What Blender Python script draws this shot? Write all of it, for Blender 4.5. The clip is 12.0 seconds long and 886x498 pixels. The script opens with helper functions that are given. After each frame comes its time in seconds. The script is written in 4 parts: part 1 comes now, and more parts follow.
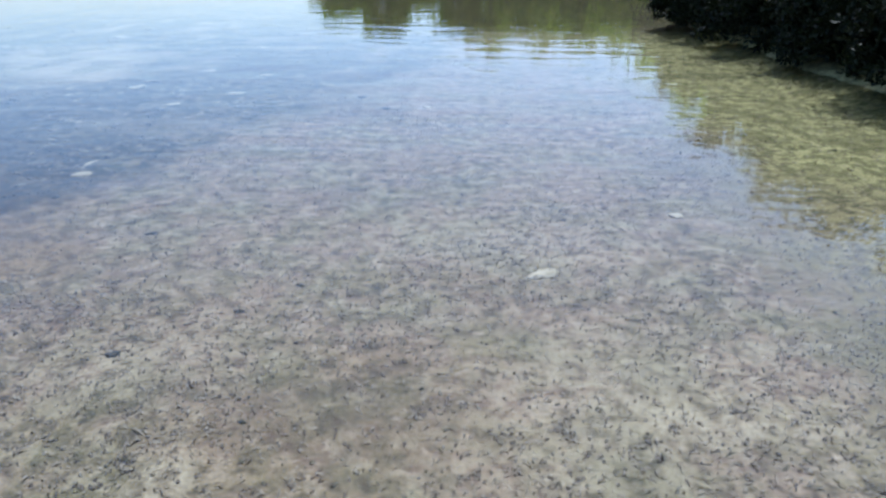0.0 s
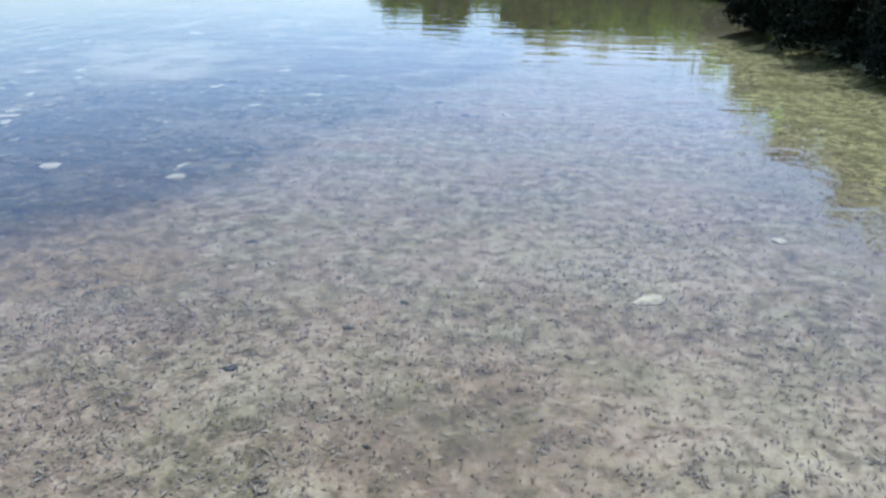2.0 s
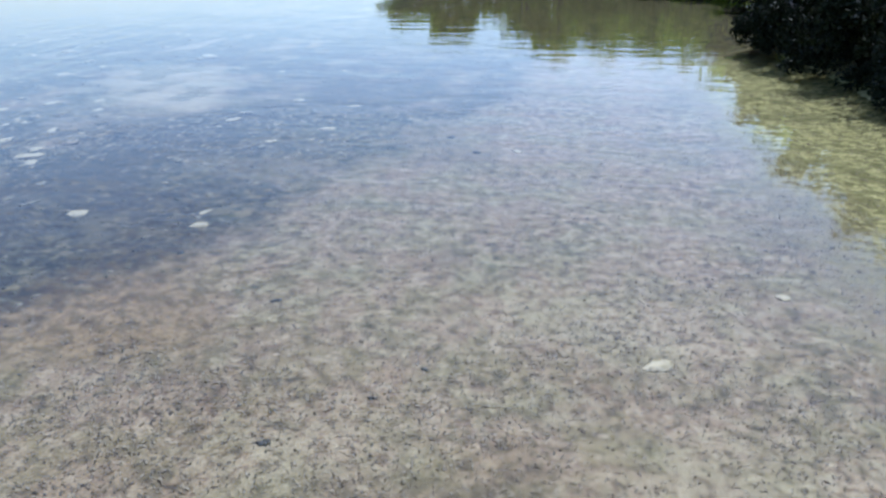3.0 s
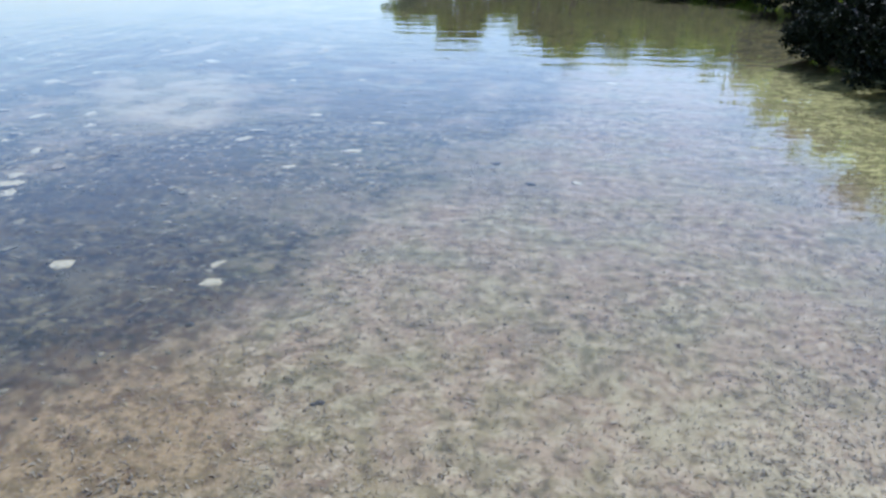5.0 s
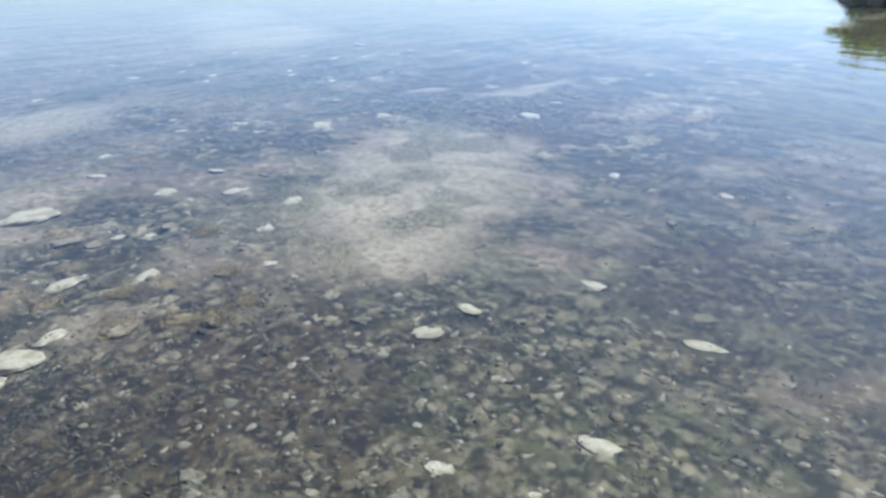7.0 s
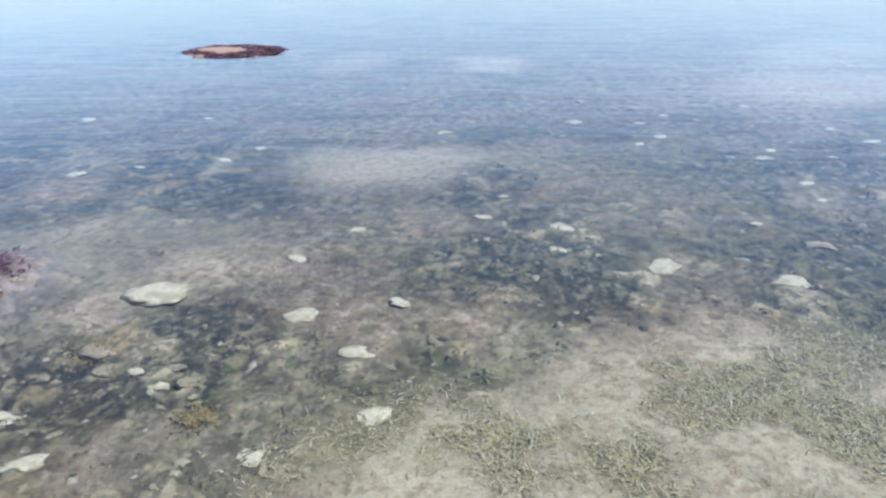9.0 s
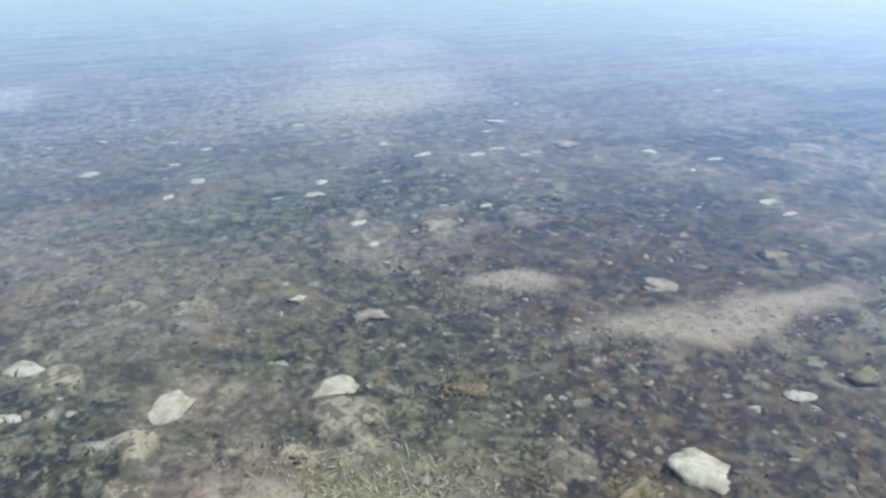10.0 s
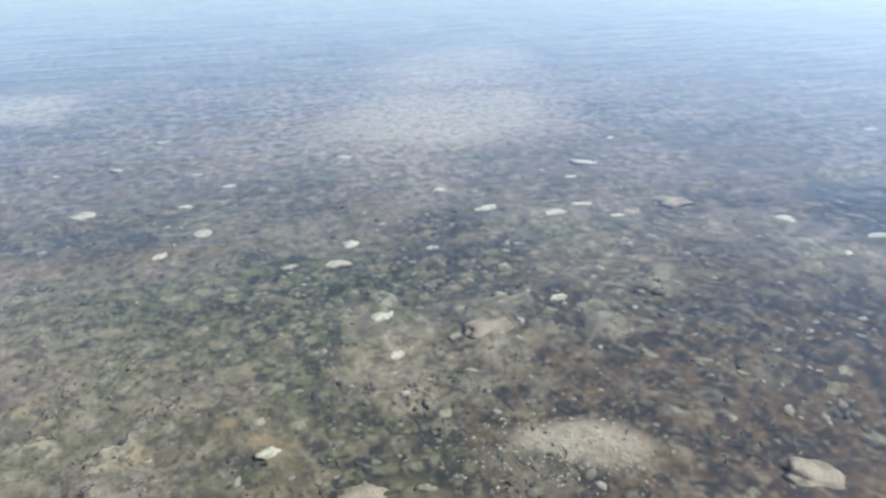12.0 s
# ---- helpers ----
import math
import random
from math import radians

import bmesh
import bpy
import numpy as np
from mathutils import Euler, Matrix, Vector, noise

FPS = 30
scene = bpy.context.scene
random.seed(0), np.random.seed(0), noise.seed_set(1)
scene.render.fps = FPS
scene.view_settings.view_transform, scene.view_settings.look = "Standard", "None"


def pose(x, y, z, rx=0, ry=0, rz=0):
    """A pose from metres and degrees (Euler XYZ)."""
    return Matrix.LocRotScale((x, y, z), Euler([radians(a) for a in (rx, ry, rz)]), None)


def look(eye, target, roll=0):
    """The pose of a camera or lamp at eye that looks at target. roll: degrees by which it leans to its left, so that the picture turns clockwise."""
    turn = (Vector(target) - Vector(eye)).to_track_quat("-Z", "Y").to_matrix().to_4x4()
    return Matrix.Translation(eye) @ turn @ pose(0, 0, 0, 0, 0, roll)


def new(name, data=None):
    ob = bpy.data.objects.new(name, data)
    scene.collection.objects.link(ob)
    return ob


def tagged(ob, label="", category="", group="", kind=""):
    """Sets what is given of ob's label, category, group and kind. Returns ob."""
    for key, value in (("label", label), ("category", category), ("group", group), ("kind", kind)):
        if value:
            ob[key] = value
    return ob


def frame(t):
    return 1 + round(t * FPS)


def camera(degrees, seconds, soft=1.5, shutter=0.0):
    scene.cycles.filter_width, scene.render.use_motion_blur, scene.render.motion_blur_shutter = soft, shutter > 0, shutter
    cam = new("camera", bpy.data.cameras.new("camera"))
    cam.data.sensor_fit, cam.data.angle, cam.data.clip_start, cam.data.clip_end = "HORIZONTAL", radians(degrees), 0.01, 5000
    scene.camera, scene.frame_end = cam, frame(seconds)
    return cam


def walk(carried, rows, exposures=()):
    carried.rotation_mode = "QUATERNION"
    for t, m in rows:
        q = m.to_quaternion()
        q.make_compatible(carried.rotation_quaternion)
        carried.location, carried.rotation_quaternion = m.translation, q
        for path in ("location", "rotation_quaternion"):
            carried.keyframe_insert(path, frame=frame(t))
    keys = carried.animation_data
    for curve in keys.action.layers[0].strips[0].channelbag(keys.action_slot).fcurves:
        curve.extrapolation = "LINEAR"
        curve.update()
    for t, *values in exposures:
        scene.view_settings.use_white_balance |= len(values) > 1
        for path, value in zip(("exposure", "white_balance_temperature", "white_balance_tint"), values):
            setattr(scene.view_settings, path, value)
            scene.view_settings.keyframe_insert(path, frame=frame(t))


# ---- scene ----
cam = camera(63.5, 12.0, soft=2.4)
PATH = [
    (0, (0.315, 0.137, 1.099), (0.147, 1.964, 0.303), -0.6),
    (0.5, (0.257, 0.143, 1.121), (0.013, 1.958, 0.316), -0.5),
    (1, (0.203, 0.148, 1.12), (-0.046, 1.964, 0.321), -0.4),
    (1.5, (0.134, 0.149, 1.136), (-0.146, 1.958, 0.33), -0.2),
    (2, (0.096, 0.159, 1.176), (-0.192, 1.965, 0.368), -0.1),
    (2.5, (0.054, 0.15, 1.402), (-0.233, 1.96, 0.6), -0.1),
    (2.7, (0.075, 0.143, 1.472), (-0.233, 1.944, 0.658), -0.6),
    (4.3, (-0.216, 0.262, 1.396), (-0.506, 2.069, 0.588), 0.0),
    (4.5, (-0.263, 0.387, 1.41), (-0.55, 2.193, 0.6), 0.1),
    (5, (-0.397, 0.863, 1.441), (-0.688, 2.666, 0.626), -0.0),
    (5.5, (-0.54, 1.485, 1.466), (-0.832, 3.287, 0.649), -0.1),
    (6, (-0.664, 2.214, 1.495), (-0.959, 4.013, 0.673), -0.1),
    (6.5, (-0.756, 3.074, 1.532), (-1.077, 4.862, 0.696), -0.9),
    (6.7, (-0.85, 3.42, 1.547), (-1.487, 5.122, 0.712), -0.4),
    (8.3, (-1.666, 6.019, 1.537), (-3.49, 5.888, 0.728), -1.0),
    (8.5, (-1.835, 6.251, 1.535), (-3.66, 6.119, 0.725), -1.0),
    (9, (-2.317, 6.767, 1.546), (-4.138, 6.633, 0.73), -1.1),
    (9.5, (-2.821, 7.262, 1.562), (-4.601, 7.643, 0.733), -1.0),
    (10, (-3.324, 7.577, 1.553), (-4.951, 8.384, 0.715), -0.3),
    (10.5, (-3.799, 7.831, 1.566), (-5.597, 8.077, 0.727), -0.3),
    (11, (-4.163, 8.075, 1.58), (-5.976, 8.021, 0.736), -0.7),
    (11.5, (-4.277, 8.12, 1.568), (-6.089, 8.068, 0.724), -0.7),
    (12, (-4.311, 8.206, 1.523), (-6.029, 8.788, 0.681), -0.2),
]
walk(cam, [(t, look(eye, target, roll)) for t, eye, target, roll in PATH], [(0, 0.56, 5330, 11), (2.7, 0.60, 5380, 11), (4.4, 0.65, 5430, 11), (6.7, 0.76, 5430, 11), (8.3, 0.90, 5370, 11), (9.0, 0.87, 5370, 11), (9.5, 0.79, 5300, 11), (10.0, 0.80, 5350, 11), (10.5, 0.98, 5400, 11), (11.5, 0.95, 5380, 11), (12, 0.91, 5500, 11)])

# ---- light ----
SUN_DIR = Vector((0.14, 0.50, 0.90)).normalized()
world = bpy.data.worlds.new("sky")
scene.world = world
world.use_nodes = True
wn = world.node_tree.nodes
sky = wn.new("ShaderNodeTexSky")
sky.sky_type = "NISHITA"
sky.sun_disc = False
sky.sun_elevation = math.asin(SUN_DIR.z)
sky.sun_rotation = math.atan2(SUN_DIR.x, SUN_DIR.y)
sky.air_density, sky.dust_density, sky.ozone_density = 1.0, 1.45, 2.2
wn["Background"].inputs["Strength"].default_value = 0.141
world.node_tree.links.new(sky.outputs["Color"], wn["Background"].inputs["Color"])

sun = new("sun", bpy.data.lights.new("sun", "SUN"))
sun.data.energy, sun.data.angle, sun.data.color = 2.4, radians(0.6), (1.0, 0.95, 0.87)
sun.matrix_world = look((0, 0, 30), Vector((0, 0, 30)) - SUN_DIR)

WATER = 0.08        # height of the water above the bed's mean level

# ---- numbers ----


def lattice(ix, iy, seed):
    h = (ix * 374761393 + iy * 668265263 + seed * 974634777) & 0xFFFFFFFF
    h = ((h ^ (h >> 13)) * 1274126177) & 0xFFFFFFFF
    return ((h ^ (h >> 16)) & 0xFFFF) / 65535.0


def value_noise(x, y, size, seed):
    """Smooth noise from -1 to 1 with lumps about size metres across."""
    x, y = np.asarray(x, float) / size, np.asarray(y, float) / size
    ix, iy = np.floor(x).astype(np.int64), np.floor(y).astype(np.int64)
    u, v = x - ix, y - iy
    u, v = u * u * (3 - 2 * u), v * v * (3 - 2 * v)
    a, b = lattice(ix, iy, seed), lattice(ix + 1, iy, seed)
    c, d = lattice(ix, iy + 1, seed), lattice(ix + 1, iy + 1, seed)
    return 2 * ((a * (1 - u) + b * u) * (1 - v) + (c * (1 - u) + d * u) * v) - 1


def fbm(x, y, size, seed, octaves=4):
    total = 0
    for n in range(octaves):
        c, s = math.cos(0.7 * n), math.sin(0.7 * n)
        total = total + value_noise(c * x - s * y + 17 * n, s * x + c * y, size / 2**n, seed + n) / 2**n
    return total / 1.6


def step(v, lo, hi):
    u = np.clip((v - lo) / (hi - lo), 0, 1)
    return u * u * (3 - 2 * u)


def blob(x, y, cx, cy, rx, ry, turn=0.0, soft=0.35):
    """1 inside an ellipse, 0 outside, with a soft rim; turn in degrees."""
    c, s = math.cos(radians(turn)), math.sin(radians(turn))
    u, v = (x - cx) * c + (y - cy) * s, -(x - cx) * s + (y - cy) * c
    return 1 - step(np.hypot(u / rx, v / ry), 1 - soft, 1 + soft)


def shore_x(y):
    """Where the bank's waterline runs, east of the walk."""
    return np.interp(y, (-40, 0, 4, 5.4, 6.6, 7.9, 9.8, 10.6, 11.6, 12.8, 14, 16.5, 18.5), (6.5, 4.6, 3.5, 3.15, 3.0, 2.7, 2.4, 2.5, 3.1, 3.5, 3.8, 4.1, 3.6))


def shore_y(x):
    """Where the bank's waterline runs, north of the walk."""
    return np.interp(x, (-60, -9, -6.4, -5.4, -3, 0, 2, 3.6), (60, 30, 24.5, 21.6, 20.8, 20.2, 19.4, 18.4))


def bank(x, y):
    """0 on the water's side of the bank, rising to 1 a metre and a half inland."""
    wob = 0.25 * value_noise(x, y, 1.3, 71)
    east = (x - shore_x(y) + wob) / 1.5
    north = (y - shore_y(x) + wob) / 1.5
    return np.clip(np.maximum(np.where(y < 19, east, -1), north), -1, 1)


def tufts(x, y):
    return step(fbm(x, y, 0.30, 63) + 0.4 * fbm(x, y, 0.09, 66), -0.25, 0.38)


def islet(x, y):
    return blob(x, y, -12.05, 3.28, 0.5, 0.74, 0, 0.15)


def cover(x, y):
    """The bed's cover by place: dark weed, pale sand, short turf, and drifted leaves, each 0 to 1."""
    wx = x + 0.22 * fbm(x, y, 0.7, 3) + 0.06 * fbm(x, y, 0.16, 8)
    wy = y + 0.22 * fbm(x, y, 0.7, 5) + 0.06 * fbm(x, y, 0.16, 9)
    # the light, firm bed that the walk begins on
    edge = np.interp(wy, (1.0, 2.4, 2.9, 3.4, 3.9, 4.9, 5.3, 5.9, 6.4, 7.4, 9, 12), (-4.2, -2.25, -1.8, -1.68, -1.5, -1.3, -1.15, -0.95, -0.7, -0.5, -0.3, 0.2))
    firm = step(wx - edge + 0.22 * fbm(x, y, 0.28, 27), -0.32, 0.38)
    firm = np.maximum(firm, 0.45 * blob(wx, wy, -2.0, 4.55, 0.75, 0.28, -12))
    tuft = tufts(x, y)
    patch = blob(wx, wy, -4.05, 7.22, 1.42, 0.72, 122, 0.35)
    turf = patch * (0.15 + 0.85 * tuft)
    pale = np.maximum.reduce([
        0.55 * blob(wx, wy, -5.7, 4.75, 0.7, 0.85, 0, 0.6),
        0.3 * blob(wx, wy, -4.9, 3.9, 1.3, 0.9, 125, 0.5),
        0.72 * blob(wx, wy, -7.25, 6.05, 0.5, 0.8, 12, 0.65),
        0.75 * blob(wx, wy, -5.90, 9.14, 0.15, 0.30, -15, 0.5),
        0.7 * blob(wx, wy, -5.12, 9.95, 0.16, 0.85, -15, 0.6),
        0.6 * blob(wx, wy, -10.0, 10.1, 0.85, 1.25, 20, 0.4),
        0.5 * blob(wx, wy, -12.0, 11.0, 1.6, 0.8, -35, 0.5),
        0.6 * blob(wx, wy, -11.4, 6.75, 0.6, 0.5, 0, 0.4),
        0.4 * blob(wx, wy, -11.6, 5.0, 0.7, 0.45, 0, 0.5),
        0.8 * patch * (1 - 0.9 * tuft),
        0.35 * blob(wx, wy, -3.95, 5.85, 0.5, 0.35, 0, 0.7),
        0.4 * blob(wx, wy, 0.25, 2.75, 0.42, 0.3, 0, 0.8),
        0.4 * blob(wx, wy, 0.75, 1.75, 0.5, 0.3, 30, 0.8),
        0.8 * blob(wx, wy, -0.41, 1.43, 0.07, 0.16, 15, 0.7),
        0.7 * blob(wx, wy, 0.85, 1.68, 0.26, 0.07, -15, 0.8),
        0.5 * blob(wx, wy, 0.22, 2.64, 0.16, 0.14, 0, 0.8),
        0.45 * blob(wx, wy, -0.76, 1.93, 0.30, 0.16, 20, 0.8),
    ])
    leaves = np.maximum(blob(wx + 0.2 * fbm(x, y, 0.35, 91), wy, -4.60, 3.68, 0.98, 0.48, 133, 0.5), blob(wx + 0.2 * fbm(x, y, 0.35, 92), wy, -5.38, 3.0, 0.85, 0.30, 105, 0.5))
    shore = step(x, 0.9, 1.9) * (1 - step(y, 9.0, 11.0))
    turf = np.maximum(turf, 0.9 * shore)
    turf = np.maximum(turf, 0.8 * step(y, 8.5, 11.0) * step(x, -3.0, -1.0))
    mottle = fbm(x, y, 0.55, 21)
    calm = step(-x, 6.0, 8.0)
    weed = np.clip(0.70 + 0.14 * step(-x, 2.6, 3.6) - 0.10 * calm + (1.0 - 0.6 * calm) * mottle + 0.26 * step(x, -3.8, -2.8) - 0.10 * step(y, 7.2, 9.0), 0, 1) * (1 - firm) * (1 - turf) * (1 - pale)
    weed = np.maximum(weed, 0.95 * blob(wx, wy, -4.6, 9.05, 0.8, 0.8) * (1 - pale))
    weed = np.maximum(weed, 0.7 * blob(wx, wy, -5.4, 9.5, 0.9, 1.0, 0, 0.6) * (1 - pale))
    weed = weed * (1 - 0.5 * blob(wx, wy, -6.5, 7.7, 0.8, 0.8, 0, 0.7)) * (1 - 0.5 * blob(wx, wy, -5.9, 6.0, 0.9, 0.6, 0, 0.7))
    weed = np.maximum(weed, 0.92 * blob(wx, wy, -2.7, 3.8, 0.95, 1.15, 0, 0.5) * (1 - firm))
    weed = np.maximum(weed, 0.85 * blob(wx, wy, -6.1, 10.3, 0.9, 0.9, 0, 0.5) * (1 - pale))
    weed = weed * (1 - 0.5 * step(-x, 6.5, 9.5))
    weed = np.maximum(weed, 0.85 * blob(wx, wy, -2.9, 5.9, 0.55, 0.4) * (1 - pale))
    weed = np.maximum(weed, 0.3 * firm * step(mottle, 0.15, 0.8))
    weed = np.maximum(weed, (0.8 + 0.5 * mottle) * step(y, 8.8, 11.5) * step(x, -2.5, -1.0))
    weed = np.maximum(weed * (1 - 0.85 * shore), shore * np.clip(0.5 * mottle, 0, 0.4))
    ring = np.hypot((wx + 12.05) / 0.46, (wy - 3.28) / 0.68)
    rim = (1 - step(ring, 1.0, 1.1)) * step(np.hypot((wx + 11.98) / 0.24, (wy - 3.18) / 0.50), 0.6, 1.1)
    leaves = np.maximum(leaves, rim)
    return weed * (1 - islet(wx, wy)), pale, np.maximum(turf, 0.15 * firm), leaves, firm


def moss(x, y):
    """The yellow-green felt on the bed in front of the bank."""
    return step(x + 0.25 * fbm(x, y, 0.6, 161), 1.0, 2.0) * step(y, 2.9, 4.2) * (1 - step(y, 8.0, 10.5))


def stony(x, y):
    """Where loose rubble shows between the weed."""
    wx, wy = x + 0.3 * fbm(x, y, 0.5, 171), y + 0.3 * fbm(x, y, 0.5, 173)
    return np.maximum.reduce([
        1.0 * blob(wx, wy, -1.7, 5.35, 1.25, 1.1, 20, 0.5),
        1.0 * blob(wx, wy, -4.0, 5.2, 1.1, 0.9, 30, 0.5),
        0.5 * blob(wx, wy, -5.0, 9.1, 1.0, 1.0, 0, 0.5),
        0.5 * blob(wx, wy, -6.9, 9.6, 1.2, 1.6, 30, 0.6),
        0.5 * blob(wx, wy, -5.4, 7.0, 0.6, 0.6, 0, 0.6),
    ]) * (0.8 + 0.5 * fbm(x, y, 0.3, 175))


def olive(x, y):
    """Where the weed is green rather than brown."""
    wx, wy = x + 0.3 * fbm(x, y, 0.5, 181), y + 0.3 * fbm(x, y, 0.5, 183)
    return np.maximum.reduce([
        blob(wx, wy, -1.35, 5.6, 0.8, 0.75, 20, 0.6),
        0.9 * blob(wx, wy, -1.9, 4.5, 0.7, 0.4, -12, 0.6),
        blob(wx, wy, -6.9, 8.1, 1.2, 0.9, 0, 0.6),
        0.8 * blob(wx, wy, -4.6, 6.2, 0.6, 0.5, 0, 0.6),
        0.8 * blob(wx, wy, -5.3, 8.5, 0.6, 0.5, 0, 0.6),
    ])


def rust(x, y):
    """Where brown weed creeps over the silt."""
    wx, wy = x + 0.3 * fbm(x, y, 0.4, 191), y + 0.3 * fbm(x, y, 0.4, 193)
    return np.maximum.reduce([
        blob(wx, wy, -1.85, 2.6, 0.55, 0.4, -40, 0.6),
        0.2 * blob(wx, wy, -0.9, 1.6, 0.9, 0.5, 0, 0.7),
        0.4 * blob(wx, wy, 0.0, 1.55, 0.5, 0.3, 0, 0.7),
        0.7 * blob(wx, wy, -1.9, 3.15, 0.4, 0.3, 0, 0.6),
        0.6 * blob(wx, wy, -2.1, 4.75, 0.3, 0.25, 0, 0.6),
        1.0 * blob(wx, wy, -5.9, 10.0, 1.0, 1.1, 0, 0.6),
        0.9 * blob(wx, wy, -4.6, 9.3, 0.8, 0.8, 0, 0.6),
        0.6 * blob(wx, wy, -6.0, 8.6, 0.5, 0.6, 0, 0.6),
        0.5 * blob(wx, wy, -3.4, 5.2, 0.5, 0.5, 0, 0.6),
    ])


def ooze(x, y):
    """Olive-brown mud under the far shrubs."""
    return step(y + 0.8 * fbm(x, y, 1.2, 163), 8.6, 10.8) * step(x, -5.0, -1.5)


def lumpy(x, y, weed):
    """Soft tan lumps of grown-over coral that stand out of the weed."""
    v = fbm(x, y, 0.17, 141, 3) + 0.35 * fbm(x, y, 0.9, 147, 2)
    return step(v, 0.12, 0.50) * step(weed, 0.2, 0.5) * (0.6 + 0.4 * step(-x, 2.8, 3.6)) * (1 - 0.9 * murk(x, y)) * (1 - 0.65 * step(-x, 6.2, 8.5))


def murk(x, y):
    """Places where the weed is darkest."""
    wx, wy = x + 0.3 * fbm(x, y, 0.5, 13), y + 0.3 * fbm(x, y, 0.5, 15)
    rough = 0.75 + 0.5 * fbm(x, y, 0.25, 153, 3)
    return np.clip(rough, 0, 1) * np.maximum.reduce([
        0.95 * blob(wx, wy, -4.75, 9.05, 0.62, 0.55, 0, 0.5),
        0.8 * blob(wx, wy, -4.2, 8.85, 0.5, 0.45, 0, 0.5),
        0.6 * blob(wx, wy, -5.85, 10.15, 0.75, 0.6, 30, 0.6),
        0.55 * blob(wx, wy, -5.4, 9.3, 0.6, 0.6, 30, 0.6),
        0.7 * blob(wx, wy, -5.7, 9.4, 1.3, 1.3, 30, 0.5),
        0.45 * blob(wx, wy, -6.5, 10.6, 1.2, 1.0, 0, 0.6),
        0.4 * blob(wx, wy, -6.2, 8.2, 0.7, 0.7, 0, 0.6),
        0.4 * blob(wx, wy, -6.4, 7.0, 0.4, 0.7, 0, 0.6),
        0.7 * blob(wx, wy, -1.95, 2.75, 0.32, 0.35, 0, 0.6),
        0.75 * blob(wx, wy, -2.2, 4.2, 0.55, 1.3, -20, 0.6),
        0.85 * blob(wx, wy, -3.0, 4.3, 0.75, 1.4, 0, 0.5),
        0.7 * blob(wx, wy, -3.3, 5.6, 0.6, 0.6, 0, 0.6),
        0.35 * blob(wx, wy, -5.15, 6.35, 0.55, 0.4, 20, 0.6),
        0.55 * blob(wx, wy, -6.1, 7.75, 0.35, 0.3, 0, 0.6),
        0.4 * blob(wx, wy, -3.65, 5.0, 0.5, 0.4, 40, 0.6),
        0.5 * blob(wx, wy, -4.3, 5.0, 0.35, 0.5, 40, 0.6),
        0.7 * blob(wx, wy, -2.05, 3.6, 0.35, 0.9, 25, 0.6),
        0.5 * blob(wx, wy, -2.4, 5.2, 0.8, 0.6, 25, 0.6),
        0.8 * blob(wx, wy, -1.45, 6.25, 0.45, 0.4, 0, 0.6),
        0.7 * blob(wx, wy, -2.2, 7.2, 0.5, 0.45, 0, 0.6),
        0.95 * blob(wx, wy, -4.4, 9.5, 0.6, 0.5, 0, 0.5),
        1.0 * blob(wx, wy, -6.05, 10.15, 0.75, 0.85, 0, 0.5),
        0.25 * blob(wx, wy, -6.45, 6.4, 0.3, 0.5, 20, 0.6),
        0.6 * blob(wx, wy, -6.5, 10.7, 0.9, 0.8, 0, 0.6),
        0.5 * blob(wx, wy, -7.6, 11.2, 0.9, 0.9, 0, 0.6),
    ])


def bed_height(x, y):
    weed, pale, turf, leaves, firm = cover(x, y)
    z = 0.018 * fbm(x, y, 1.4, 31) + 0.018 * weed * fbm(x, y, 0.16, 41, 3) + 0.024 * lumpy(x, y, weed) - 0.012 * murk(x, y) + 0.007 * fbm(x, y, 0.14, 51, 4)
    z = z + 0.012 * (pale - weed * 0.6)
    z = z + np.maximum((0.11 + 0.03 * fbm(x, y, 0.3, 57)) * blob(x, y, -4.62, 3.72, 1.12, 0.52, 133, 0.3), 0.11 * blob(x, y, -5.38, 3.0, 1.0, 0.34, 105, 0.4))
    z = z + 0.04 * blob(x, y, -5.0, 3.4, 1.2, 1.0, 120, 0.6)
    z = z + 0.125 * blob(x, y, -12.05, 3.28, 0.5, 0.76, 0, 0.5)
    b = bank(x, y)
    z = z + np.where(b > -0.4, 0.55 * step(b, -0.4, 1.0), 0)
    far = np.hypot(x + 3, y - 6)
    z = z - np.where(b < -0.3, 1.6 * step(far, 14, 90), 0)
    return z


# ---- materials ----


def nodes_of(name):
    m = bpy.data.materials.new(name)
    m.use_nodes = True
    t = m.node_tree
    return m, t, t.nodes["Principled BSDF"]


def add(t, kind, **values):
    n = t.nodes.new("ShaderNode" + kind)
    for k, v in values.items():
        n.inputs[k.replace("_", " ")].default_value = v
    return n


def mixed(t, fac, a, b, mode="MIX"):
    """A colour mix; fac, a and b are sockets or values."""
    n = t.nodes.new("ShaderNodeMix")
    n.data_type, n.blend_type = "RGBA", mode
    for socket, v in ((n.inputs[0], fac), (n.inputs[6], a), (n.inputs[7], b)):
        if hasattr(v, "links"):
            t.links.new(v, socket)
        else:
            socket.default_value = v if not isinstance(v, tuple) else (*v, 1)
    return n.outputs[2]


def ramp(t, value, lo, hi, a=0.0, b=1.0):
    n = t.nodes.new("ShaderNodeMapRange")
    n.inputs["From Min"].default_value, n.inputs["From Max"].default_value = lo, hi
    n.inputs["To Min"].default_value, n.inputs["To Max"].default_value = a, b
    t.links.new(value, n.inputs["Value"])
    return n.outputs["Result"]


